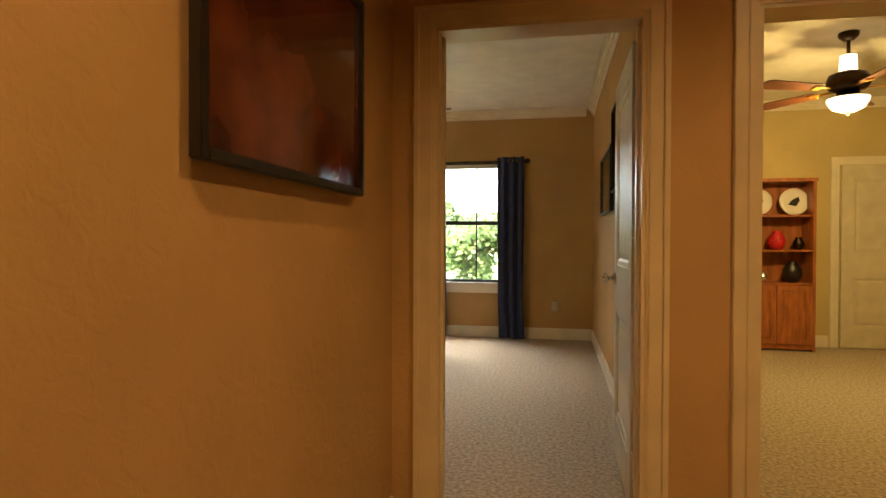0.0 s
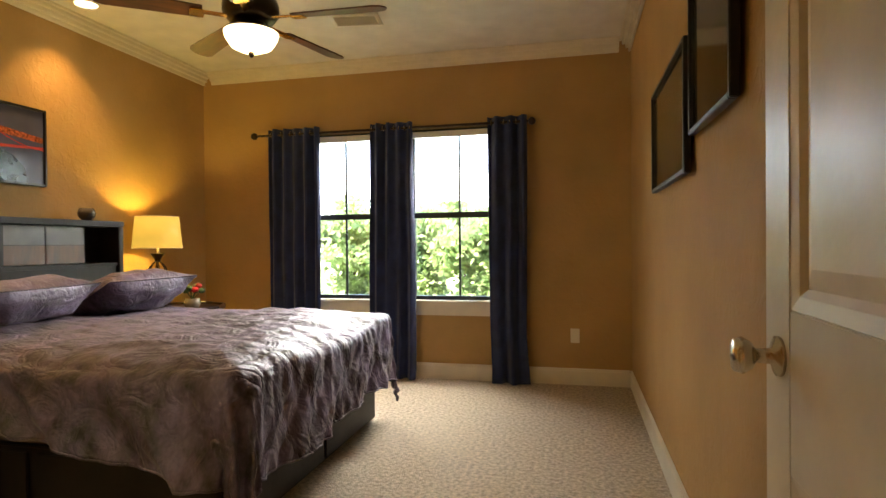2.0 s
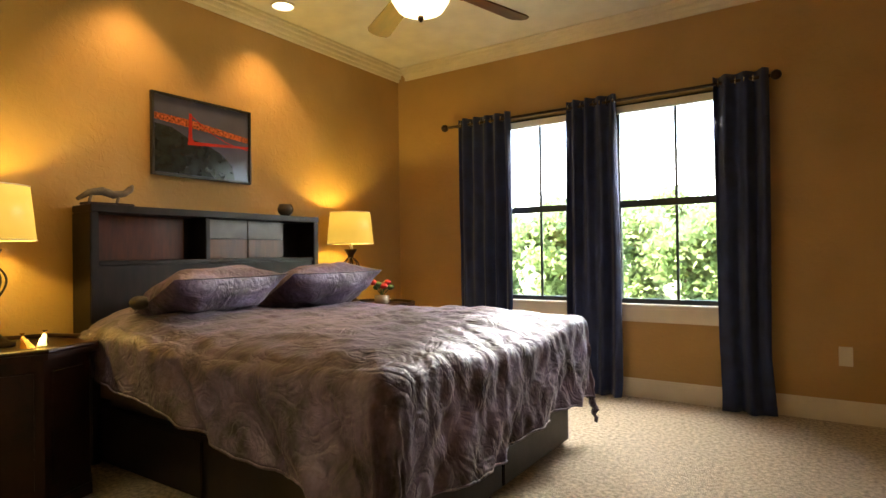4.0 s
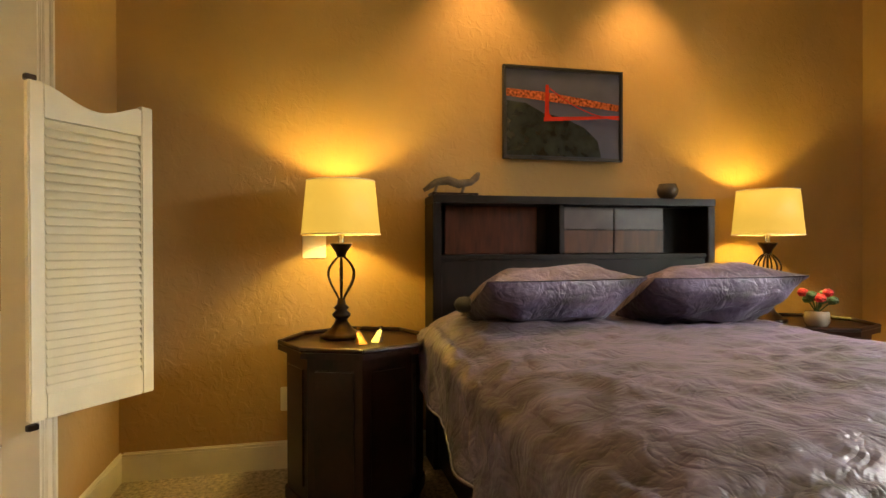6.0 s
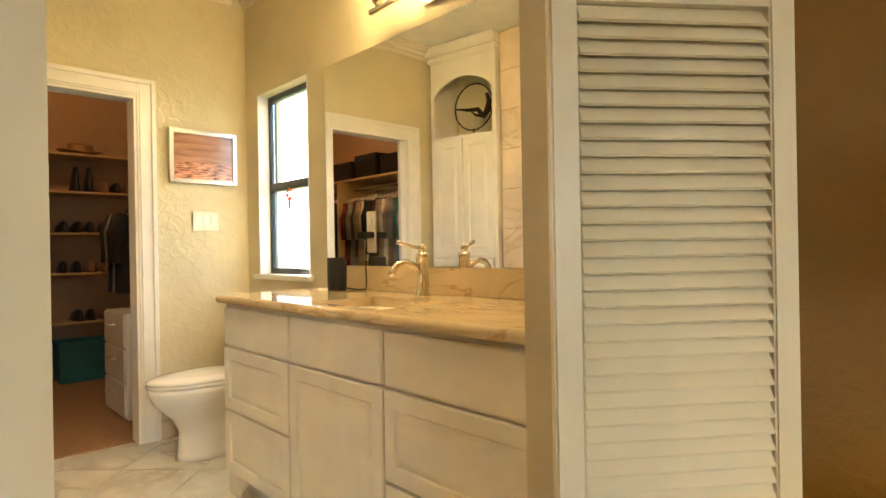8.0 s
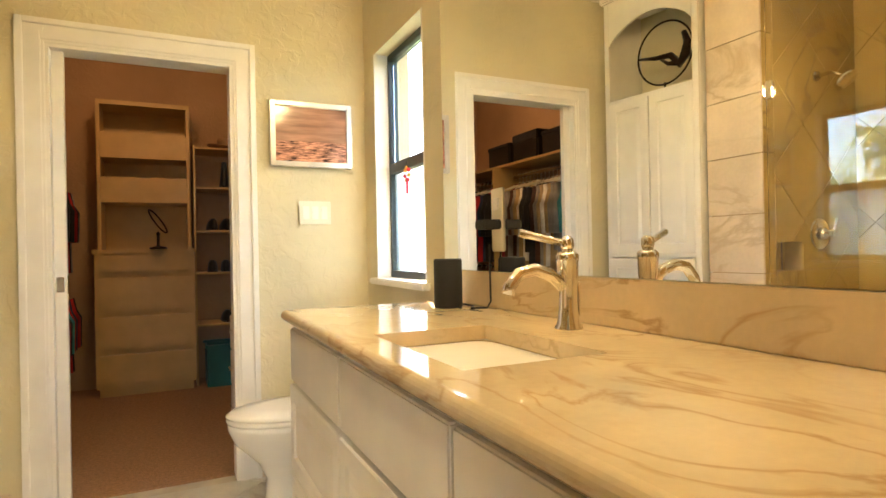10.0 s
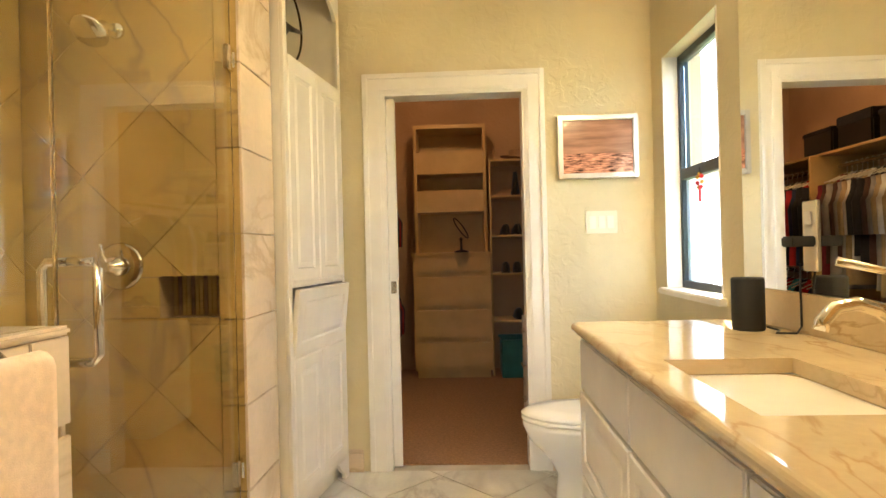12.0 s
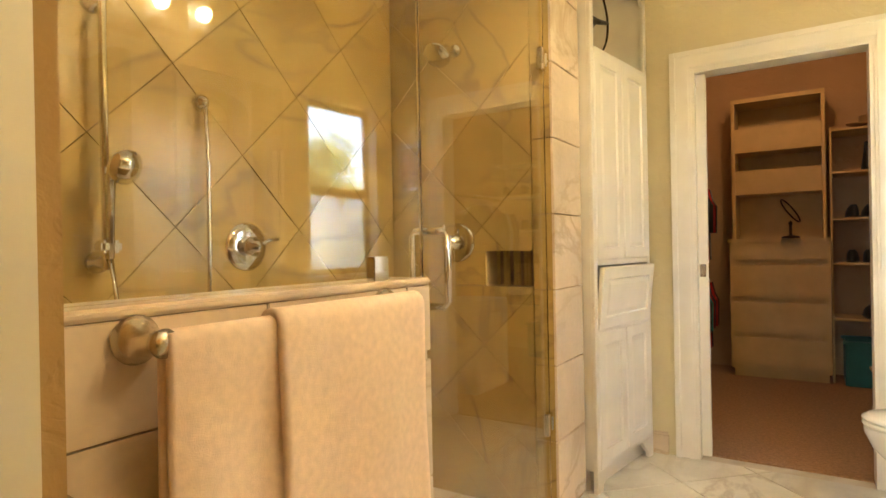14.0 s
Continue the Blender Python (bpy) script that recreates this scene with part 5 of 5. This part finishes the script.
part("tile", box(-1.405, 2.10, 0.004, -1.28, 2.114, 1.013, 0.002), M_PONY, pw)
cu = setting("floor_shower_curb", boxes([(-1.41, 1.20, 0, -1.28, 2.10, 0.07)], 0.008), M_PONY, "cream marble shower curb")
setting("floor_shower", box(-1.28, 1.20, -0.006, -0.60, 3.08, 0.02), M_PONY, "cream tiled shower floor")
gp = thing("shower_screen", "fixed frameless glass panel on the half wall", "shower glass", pose(-1.395, 2.10, 1.034, 0, 0, -2.0))
o = part("pane", box(-0.005, 0.005, 0.002, 0.005, 0.975, 1.70), M_GLASS, gp)
o.visible_shadow = False
part("corner_clip", box(-0.016, 0.16, -0.0005, 0.016, 0.215, 0.06, 0.003), M_CHROME, gp)
gd = thing("shower_door", "frameless glass shower door with chrome fittings", "shower door", pose(-1.385, 1.20, 0))
o = part("pane", box(-0.005, 0.015, 0.08, 0.005, 0.893, 2.45), M_GLASS, gd)
o.visible_shadow = False
part("edge_seal", tube([(0, 0.897, 0.09), (0, 0.897, 2.45)], 0.006, 8), M_CHROME, gd)
for z in (0.40, 1.86):
    part("hinge", boxes([(-0.014, 0.0, z - 0.045, 0.014, 0.055, z + 0.045), (-0.022, 0.0, z - 0.03, 0.022, 0.012, z + 0.03)], 0.003), M_CHROME, gd)
for s in (-1, 1):
    part("pull_handle", tube([(0, 0.855, 0.95), (s * 0.05, 0.855, 0.95), (s * 0.062, 0.855, 0.965), (s * 0.062, 0.855, 1.145), (s * 0.05, 0.855, 1.16), (0, 0.855, 1.16)], 0.010, 10), M_CHROME, gd, smooth=True)


def valve(m, label):
    v = thing("shower_valve", label, "valve", m, "shower valves")
    part("plate", lathe([(0, 0), (0.085, 0), (0.085, 0.004), (0.075, 0.010), (0.05, 0.014), (0, 0.014)], 36), M_CHROME, v, smooth=True)
    part("hub", lathe([(0, 0.014), (0.036, 0.014), (0.034, 0.045), (0.02, 0.05), (0.018, 0.075), (0, 0.077)], 24), M_CHROME, v, smooth=True)
    part("lever", tube([(0, 0, 0.065), (0.02, -0.04, 0.07), (0.025, -0.08, 0.072)], [0.008, 0.007, 0.009], 8), M_CHROME, v, smooth=True)


valve(pose(-0.611, 2.06, 1.13, 0, -90, 0), "round chrome shower valve with a lever")
valve(pose(-0.965, 1.212, 1.135, -90, 0, 0), "round chrome shower valve beside the niche")
sb = thing("slide_bar", "chrome slide bar with hand shower and hose", "hand shower", pose(-0.611, 2.56, 0))
part("bar", tube([(-0.055, 0, 1.07), (-0.055, 0, 1.82)], 0.011, 12), M_CHROME, sb)
for z in (1.09, 1.81):
    mount = part("mount", lathe([(0, 0), (0.032, 0), (0.03, 0.012), (0.018, 0.02), (0.016, 0.055), (0, 0.06)], 20), M_CHROME, sb, smooth=True)
    mount.matrix_local = pose(0, 0, z, 0, -90)
part("slider", box(-0.095, -0.03, 1.115, -0.04, 0.025, 1.15, 0.008), M_CHROME, sb)
part("hand_shower", tube([(-0.085, -0.005, 1.10), (-0.09, -0.005, 1.24), (-0.095, -0.005, 1.31), (-0.11, 0.0, 1.345)], [0.011, 0.011, 0.014, 0.02], 12), M_CHROME, sb, smooth=True)
hd = part("spray_head", lathe([(0, 0), (0.045, 0.0), (0.048, 0.012), (0.02, 0.03), (0, 0.032)], 24), M_CHROME, sb, smooth=True)
hd.matrix_local = pose(-0.135, 0.008, 1.345, -10, -110, 0)
part("hose", tube([(-0.085, -0.005, 1.11), (-0.085, 0.02, 0.9), (-0.08, 0.03, 0.55), (-0.07, 0.14, 0.35), (-0.05, 0.26, 0.45), (-0.04, 0.325, 0.9), (-0.04, 0.328, 1.4), (-0.03, 0.33, 1.58)], 0.007, 8), M_CHROME, sb, smooth=True)
part("hose_outlet", lathe([(0, 0), (0.03, 0), (0.028, 0.01), (0.016, 0.03), (0, 0.04)], 18), M_CHROME, sb, smooth=True).matrix_local = pose(0, 0.33, 1.60, 0, -90)
sb.scale = (1, -1, 1)
sh = thing("rain_shower", "round chrome rain shower head on an arm", "shower head", pose(-0.97, 1.21, 1.98))
part("flange", lathe([(0, 0), (0.03, 0), (0.026, 0.012), (0, 0.014)], 20), M_CHROME, sh, smooth=True).matrix_local = pose(0, 0, 0, -90)
part("arm", tube([(0, 0, 0), (0, 0.08, 0.0), (0, 0.13, -0.03)], 0.010, 10), M_CHROME, sh)
part("rose", lathe([(0, 0), (0.055, 0), (0.06, 0.010), (0.045, 0.022), (0.016, 0.04), (0, 0.042)], 28), M_CHROME, sh, smooth=True).matrix_local = pose(0, 0.155, -0.065, 38)
tb = thing("towel_rail", "brushed nickel towel rail on the half wall", "towel rail", pose(-1.416, 2.60, 0.982))
for y in (-0.30, 0.30):
    part("post", lathe([(0, 0), (0.036, 0), (0.038, 0.008), (0.030, 0.02), (0.020, 0.035), (0.018, 0.07), (0.022, 0.08), (0, 0.085)], 24), M_NICKEL, tb, smooth=True).matrix_local = pose(0, y, 0, 0, -90)
part("bar", tube([(-0.07, -0.31, 0), (-0.07, 0.31, 0)], 0.009, 12), M_NICKEL, tb)


def towel(y0, y1, drop, seed, fat):
    t = thing("towel", "peach terry towel folded over the rail", "towel", pose(-1.486, (y0 + y1) / 2, 0.982), "towels")
    half = (y1 - y0) / 2

    def fn(u, v):
        s = (v - 0.5) * 2 * drop
        r = 0.013 + fat
        y = -half + 2 * half * u
        wav = 0.006 * math.sin(u * 9 + seed) + 0.010 * noise.noise((u * 3, v * 4, seed))
        if abs(s) < r * 1.57:
            return (-r * math.sin(s / r) , y, r * math.cos(s / r) + 0.002)
        d = abs(s) - r * 1.57
        sg = 1 if s > 0 else -1
        return (-sg * (r + (wav * min(1, d * 5) if sg > 0 else 0) * 1.0) - (0.015 * d if sg > 0 else 0), y + 0.01 * d * math.sin(seed + u), -d)

    part("cloth", sheet(fn, 30, 90, 0.012), M_TOWEL, t, smooth=True)


towel(2.62, 2.895, 0.62, 1, 0.004)
towel(2.27, 2.70, 0.66, 4, 0.016)

# ---------- closet ----------
pk = thing("door_3", "white pocket door slid partly into the wall", "door", pose(-1.794, 0.12, 0.008))
pk["kind"] = "structure"
part("leaf", box(-0.045, 0, 0, 0.0, 0.036, 1.98, 0.002), M_WHITE, pk)
part("latch_plate", box(-0.035, 0.036, 0.93, -0.006, 0.039, 0.995, 0.001), M_NICKEL, pk)
part("edge_pull", box(-0.047, 0.008, 0.92, -0.045, 0.028, 1.0, 0.001), M_NICKEL, pk)


def dresser():
    d = thing("closet_dresser", "tan built-in dresser tower with open shelves above drawers", "dresser", pose(-2.42, -1.95, 0))
    W = 0.70
    part("base_body", boxes([(0, -0.40, 0.07, W, 0, 1.11), (0.02, -0.38, 0, W - 0.02, -0.03, 0.07)], 0.002), M_SHELF2, d)
    part("top", box(-0.015, -0.40, 1.11, W + 0.015, 0.02, 1.14, 0.004), M_SHELF2, d)
    for z0, z1 in ((0.08, 0.335), (0.345, 0.625), (0.635, 0.925), (0.94, 1.10)):
        part("drawer", box(0.03, 0, z0 + 0.026, W - 0.03, 0.03, z1 - 0.004, 0.006), M_SHELF2, d)
    panels("hutch_board", [(0.02, -0.40, 1.14, 0.045, -0.06, 2.30), (W - 0.045, -0.40, 1.14, W - 0.02, -0.06, 2.30), (0.045, -0.40, 1.14, W - 0.045, -0.385, 2.30), (0.02, -0.40, 2.275, W - 0.02, -0.055, 2.31)], M_SHELF2, d)
    for z in (1.51, 1.86):
        part("shelf_bin", boxes([(0.046, -0.38, z, W - 0.046, -0.07, z + 0.02), (0.046, -0.075, z, W - 0.046, -0.06, z + 0.20)], 0.002), M_SHELF2, d)


dresser()
vm = thing("vanity_mirror", "round tilting mirror on a dark stand", "mirror", pose(-2.16, -1.90, 1.141))
part("stand", lathe([(0, 0), (0.065, 0), (0.06, 0.012), (0.012, 0.022), (0.010, 0.10), (0.016, 0.12), (0, 0.14)], 24), M_BRONZE, vm, smooth=True)
part("ring", tube([(0.060 * math.cos(2 * math.pi * k / 28) + 0.02 * math.sin(2 * math.pi * k / 28), 0.035 * math.sin(2 * math.pi * k / 28), 0.215 + 0.060 * math.sin(2 * math.pi * k / 28) + 0.065 * math.cos(2 * math.pi * k / 28)) for k in range(28)], 0.006, 8, True), M_BRONZE, vm)
sv = thing("shoe_shelf", "cream wall shelves full of shoes", "shelf", pose(-2.92, -2.36, 0))
for z in (0.51, 0.94, 1.29, 1.65, 1.98):
    part("shelf", box(-0.40, 0.0, z - 0.018, 0.48, 0.36, z, 0.003), M_SHELF2, sv)
for x in (-0.42, 0.48):
    part("upright", box(x, 0.0, 0, x + 0.015, 0.33, 2.0, 0.002), M_SHELF2, sv)


def shoe(x, y, z, turn, material, boot=0.0):
    s = thing("boot" if boot else "shoe", ("black leather boot" if boot else "worn leather shoe") + " on the closet shelf", "boot" if boot else "shoe", pose(x, y, z, 0, 0, turn), "shoes")
    n = 18
    bm = bmesh.new()
    rows = []
    for w, h0, h1 in ((1.0, 0.0, 0.0), (1.0, 0.03, 0.03), (0.85, 0.055, 0.075), (0.45, 0.065, 0.10 + boot)):
        row = []
        for k in range(n):
            a = 2 * math.pi * k / n
            yy = 0.13 * math.cos(a)
            f = 1 if yy < 0 else 0
            row.append(bm.verts.new((0.042 * w * math.sin(a), (yy if w > 0.5 else -0.065 + 0.05 * math.cos(a)), (h1 if f or w < 0.5 else h0))))
        rows.append(row)
    for a, b in zip(rows, rows[1:]):
        for k in range(n):
            bm.faces.new((a[k], a[(k + 1) % n], b[(k + 1) % n], b[k]))
    bm.faces.new(rows[0])
    bm.faces.new(rows[-1])
    part("upper", bm, material, s, smooth=True)
    part("sole", box(-0.04, -0.12, 0, 0.04, 0.12, 0.012, 0.004), M_SOLE, s)


rs = random.Random(5)
for z, n, b in ((0.511, 6, 0), (0.941, 7, 0), (1.291, 7, 0), (1.651, 6, 0.12)):
    for k in range(n):
        shoe(-3.22 + 0.105 * k + 0.02, -2.17, z, 180 + rs.uniform(-8, 8), rs.choice((M_SOLE, M_SOLE, M_TANSHOE)), b if k > 3 else 0)
ht = thing("straw_hat", "tan straw hat on the top shelf", "hat", pose(-2.72, -2.15, 1.981))
part("hat", sheet(lambda u, v: ((0.03 + 0.15 * v) * math.cos(6.283 * u) if v > 0.45 else 0.095 * math.cos(6.283 * u) * min(1, v / 0.2), ((0.03 + 0.12 * v) * math.sin(6.283 * u) if v > 0.45 else 0.07 * math.sin(6.283 * u) * min(1, v / 0.2)), (0.012 + 0.03 * abs(math.cos(6.283 * u)) * (v - 0.45) * 2) if v > 0.45 else 0.10 - 0.08 * max(0, v - 0.2) / 0.25), 32, 14, 0.004), M_TANSHOE, ht, smooth=True)
bn = thing("storage_tub", "teal plastic storage tub on the closet floor", "tub", pose(-2.70, -2.08, 0.003))
panels("tub_wall", [(-0.19, -0.15, 0, 0.19, 0.15, 0.012), (-0.20, -0.16, 0.0, -0.188, 0.16, 0.33), (0.188, -0.16, 0, 0.20, 0.16, 0.33), (-0.188, -0.16, 0, 0.188, -0.148, 0.33), (-0.188, 0.148, 0, 0.188, 0.16, 0.33), (-0.215, 0.15, 0.32, 0.215, 0.178, 0.345), (-0.215, -0.178, 0.32, 0.215, -0.15, 0.345)], M_TEAL, bn, 0.005)
fc = thing("file_cabinet", "white metal drawer cabinet just inside the closet", "cabinet", pose(-2.80, -0.60, 0.003))
part("body", box(-0.2, -0.25, 0, 0.2, 0.25, 0.70, 0.004), M_WHITE, fc)
for k in range(3):
    d = part("drawer", box(0.2, -0.24, 0.02 + 0.228 * k, 0.214, 0.24, 0.235 + 0.228 * k, 0.004), M_WHITE, fc)
    part("handle", tube([(0.216, -0.06, 0.16 + 0.228 * k), (0.24, -0.05, 0.16 + 0.228 * k), (0.24, 0.05, 0.16 + 0.228 * k), (0.216, 0.06, 0.16 + 0.228 * k)], 0.005, 6), M_CHROME, d)


CLOTH = {}
for nm, c in (("black", (0.010, 0.010, 0.012)), ("red", (0.36, 0.012, 0.015)), ("tan", (0.36, 0.26, 0.14)), ("brown", (0.06, 0.025, 0.015)), ("white", (0.62, 0.60, 0.55)), ("teal", (0.05, 0.33, 0.32)), ("navy", (0.012, 0.018, 0.05)), ("wine", (0.16, 0.01, 0.018)), ("grey", (0.22, 0.21, 0.20))):
    CLOTH[nm] = mat(nm + "_fabric", c, 0.85, var=0.2, scale=8, bump=0.3, bscale=200)


def garment(x, y, z, turn, colour, length, seed):
    g = thing("garment", "%s garment on a hanger" % colour, "garment", pose(x, y, z, 0, 0, turn), "hanging clothes")

    def fn(u, v):
        a = 2 * math.pi * u
        w = 0.19 * min(1, 0.25 + 3.2 * v) * (1 + 0.08 * v)
        d = 0.028 * (1 + 0.7 * v) + 0.010 * math.sin(5 * a + seed) * v
        return (w * math.cos(a), d * math.sin(a) + 0.01 * noise.noise((u * 3, v * 3, seed)), -0.07 - 0.06 * min(1, v * 5) - length * v)

    part("cloth", sheet(fn, 30, 14), CLOTH[colour], g, smooth=True)
    part("sleeve", tube([(0.17, 0, -0.16), (0.215, 0.01, -0.30), (0.22, 0.02, -0.52)], [0.045, 0.045, 0.035], 8), CLOTH[colour], g, smooth=True)
    part("sleeve", tube([(-0.17, 0, -0.16), (-0.215, 0.01, -0.30), (-0.22, 0.02, -0.52)], [0.045, 0.045, 0.035], 8), CLOTH[colour], g, smooth=True)
    part("hanger", tube([(-0.17, 0, -0.13), (0, 0, -0.06), (0, 0, -0.01), (0.012, 0, 0.012), (0, 0, 0.022), (-0.012, 0, 0.014)], 0.004, 6), M_PLATE, g)


cr = thing("closet_rail", "double hanging rails with an upper shelf", "closet rail", pose(-1.34, -1.0, 0))
part("rail", tube([(0, -1.25, 1.72), (0, 0.95, 1.72)], 0.014, 10), M_NICKEL, cr)
part("lower_rail", tube([(0, -1.25, 0.92), (0, -0.30, 0.92)], 0.014, 10), M_NICKEL, cr)
part("shelf", box(-0.15, -1.30, 1.80, 0.275, 0.98, 1.82, 0.003), M_SHELF2, cr)
part("divider", box(-0.22, -0.22, 0, 0.275, -0.20, 1.80, 0.003), M_SHELF2, cr)
names = ("white", "teal", "grey", "wine", "red", "brown", "black", "tan", "wine", "black", "brown")
for k in range(18):
    garment(-1.34, -0.20 - 0.054 * k, 1.72, rs.uniform(-7, 7), names[k] if k < 3 else rs.choice(("black", "brown", "wine", "black", "tan", "grey", "brown", "white")), rs.uniform(0.5, 0.8), k)
for k in range(12):
    garment(-1.36, -1.27 - 0.075 * k, 1.72, rs.uniform(-7, 7), ("black", "black", "navy", "red", "black", "grey")[k % 6], 0.62, k + 30)
for k in range(9):
    garment(-1.36, -1.33 - 0.095 * k, 0.92, rs.uniform(-7, 7), ("red", "navy", "red", "black", "teal")[k % 5], 0.58, k + 60)
for k in range(3):
    hbx = thing("hat_box", "dark fabric storage box on the closet shelf", "box", pose(-1.30, -0.45 - 0.42 * k, 1.821))
    part("box", box(-0.15, -0.18, 0, 0.15, 0.18, 0.18 + 0.04 * (k % 2), 0.012), M_SOLE, hbx)
    part("lid", box(-0.155, -0.185, 0.15, 0.155, 0.185, 0.19 + 0.04 * (k % 2), 0.008), CLOTH["black"], hbx)
for k in range(6):
    garment(-2.92, -0.95 - 0.06 * k, 1.55, rs.uniform(-6, 6), ("black", "navy", "black", "grey")[k % 4], 0.62, k + 90)
cr2 = thing("closet_rail", "hanging rail on the closet side wall", "closet rail", pose(-2.92, -0.9, 0))
part("rail", tube([(0, -0.5, 1.55), (0, 0.95, 1.55)], 0.014, 10), M_NICKEL, cr2)

# ---------- tiled surfaces ----------
tiles(bath_floor, M_FLOORTILE, (-3.19, -1.41, 0.2, 3.08), 0.405, lambda u, v, d: (u, v, -0.008 + d), (-2.05, 0.55), True)
sbk = bpy.data.objects["wall_shower_back"]
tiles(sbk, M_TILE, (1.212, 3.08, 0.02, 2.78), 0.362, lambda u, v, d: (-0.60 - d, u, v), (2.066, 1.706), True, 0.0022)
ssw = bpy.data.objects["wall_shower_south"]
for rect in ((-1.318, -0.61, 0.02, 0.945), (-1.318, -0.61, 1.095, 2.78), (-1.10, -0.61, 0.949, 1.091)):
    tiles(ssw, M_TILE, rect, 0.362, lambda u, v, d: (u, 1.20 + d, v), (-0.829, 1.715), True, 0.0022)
for k in range(9):
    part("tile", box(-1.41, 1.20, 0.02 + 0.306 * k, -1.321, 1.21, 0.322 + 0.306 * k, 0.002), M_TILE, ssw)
    part("tile", box(-1.421, 0.885, 0.02 + 0.306 * k, -1.41, 1.21, 0.322 + 0.306 * k, 0.002), M_PONY, ssw)
tiles(pw, M_PONY, (2.244, 3.074, 0.004, 0.836), 0.386, lambda u, v, d: (-1.405 - d, u, v), (2.50, 0.56), True, 0.0022)
umber = mat("umber_mosaic", (0.17, 0.095, 0.045), 0.3, var=0.3, scale=20)
for k in range(14):
    part("mosaic_strip", box(-1.329 + 0.0163 * k, 1.10, 0.945, -1.3145 + 0.0163 * k, 1.108, 1.095, 0.001), M_TILE if k % 3 else umber, ssw)
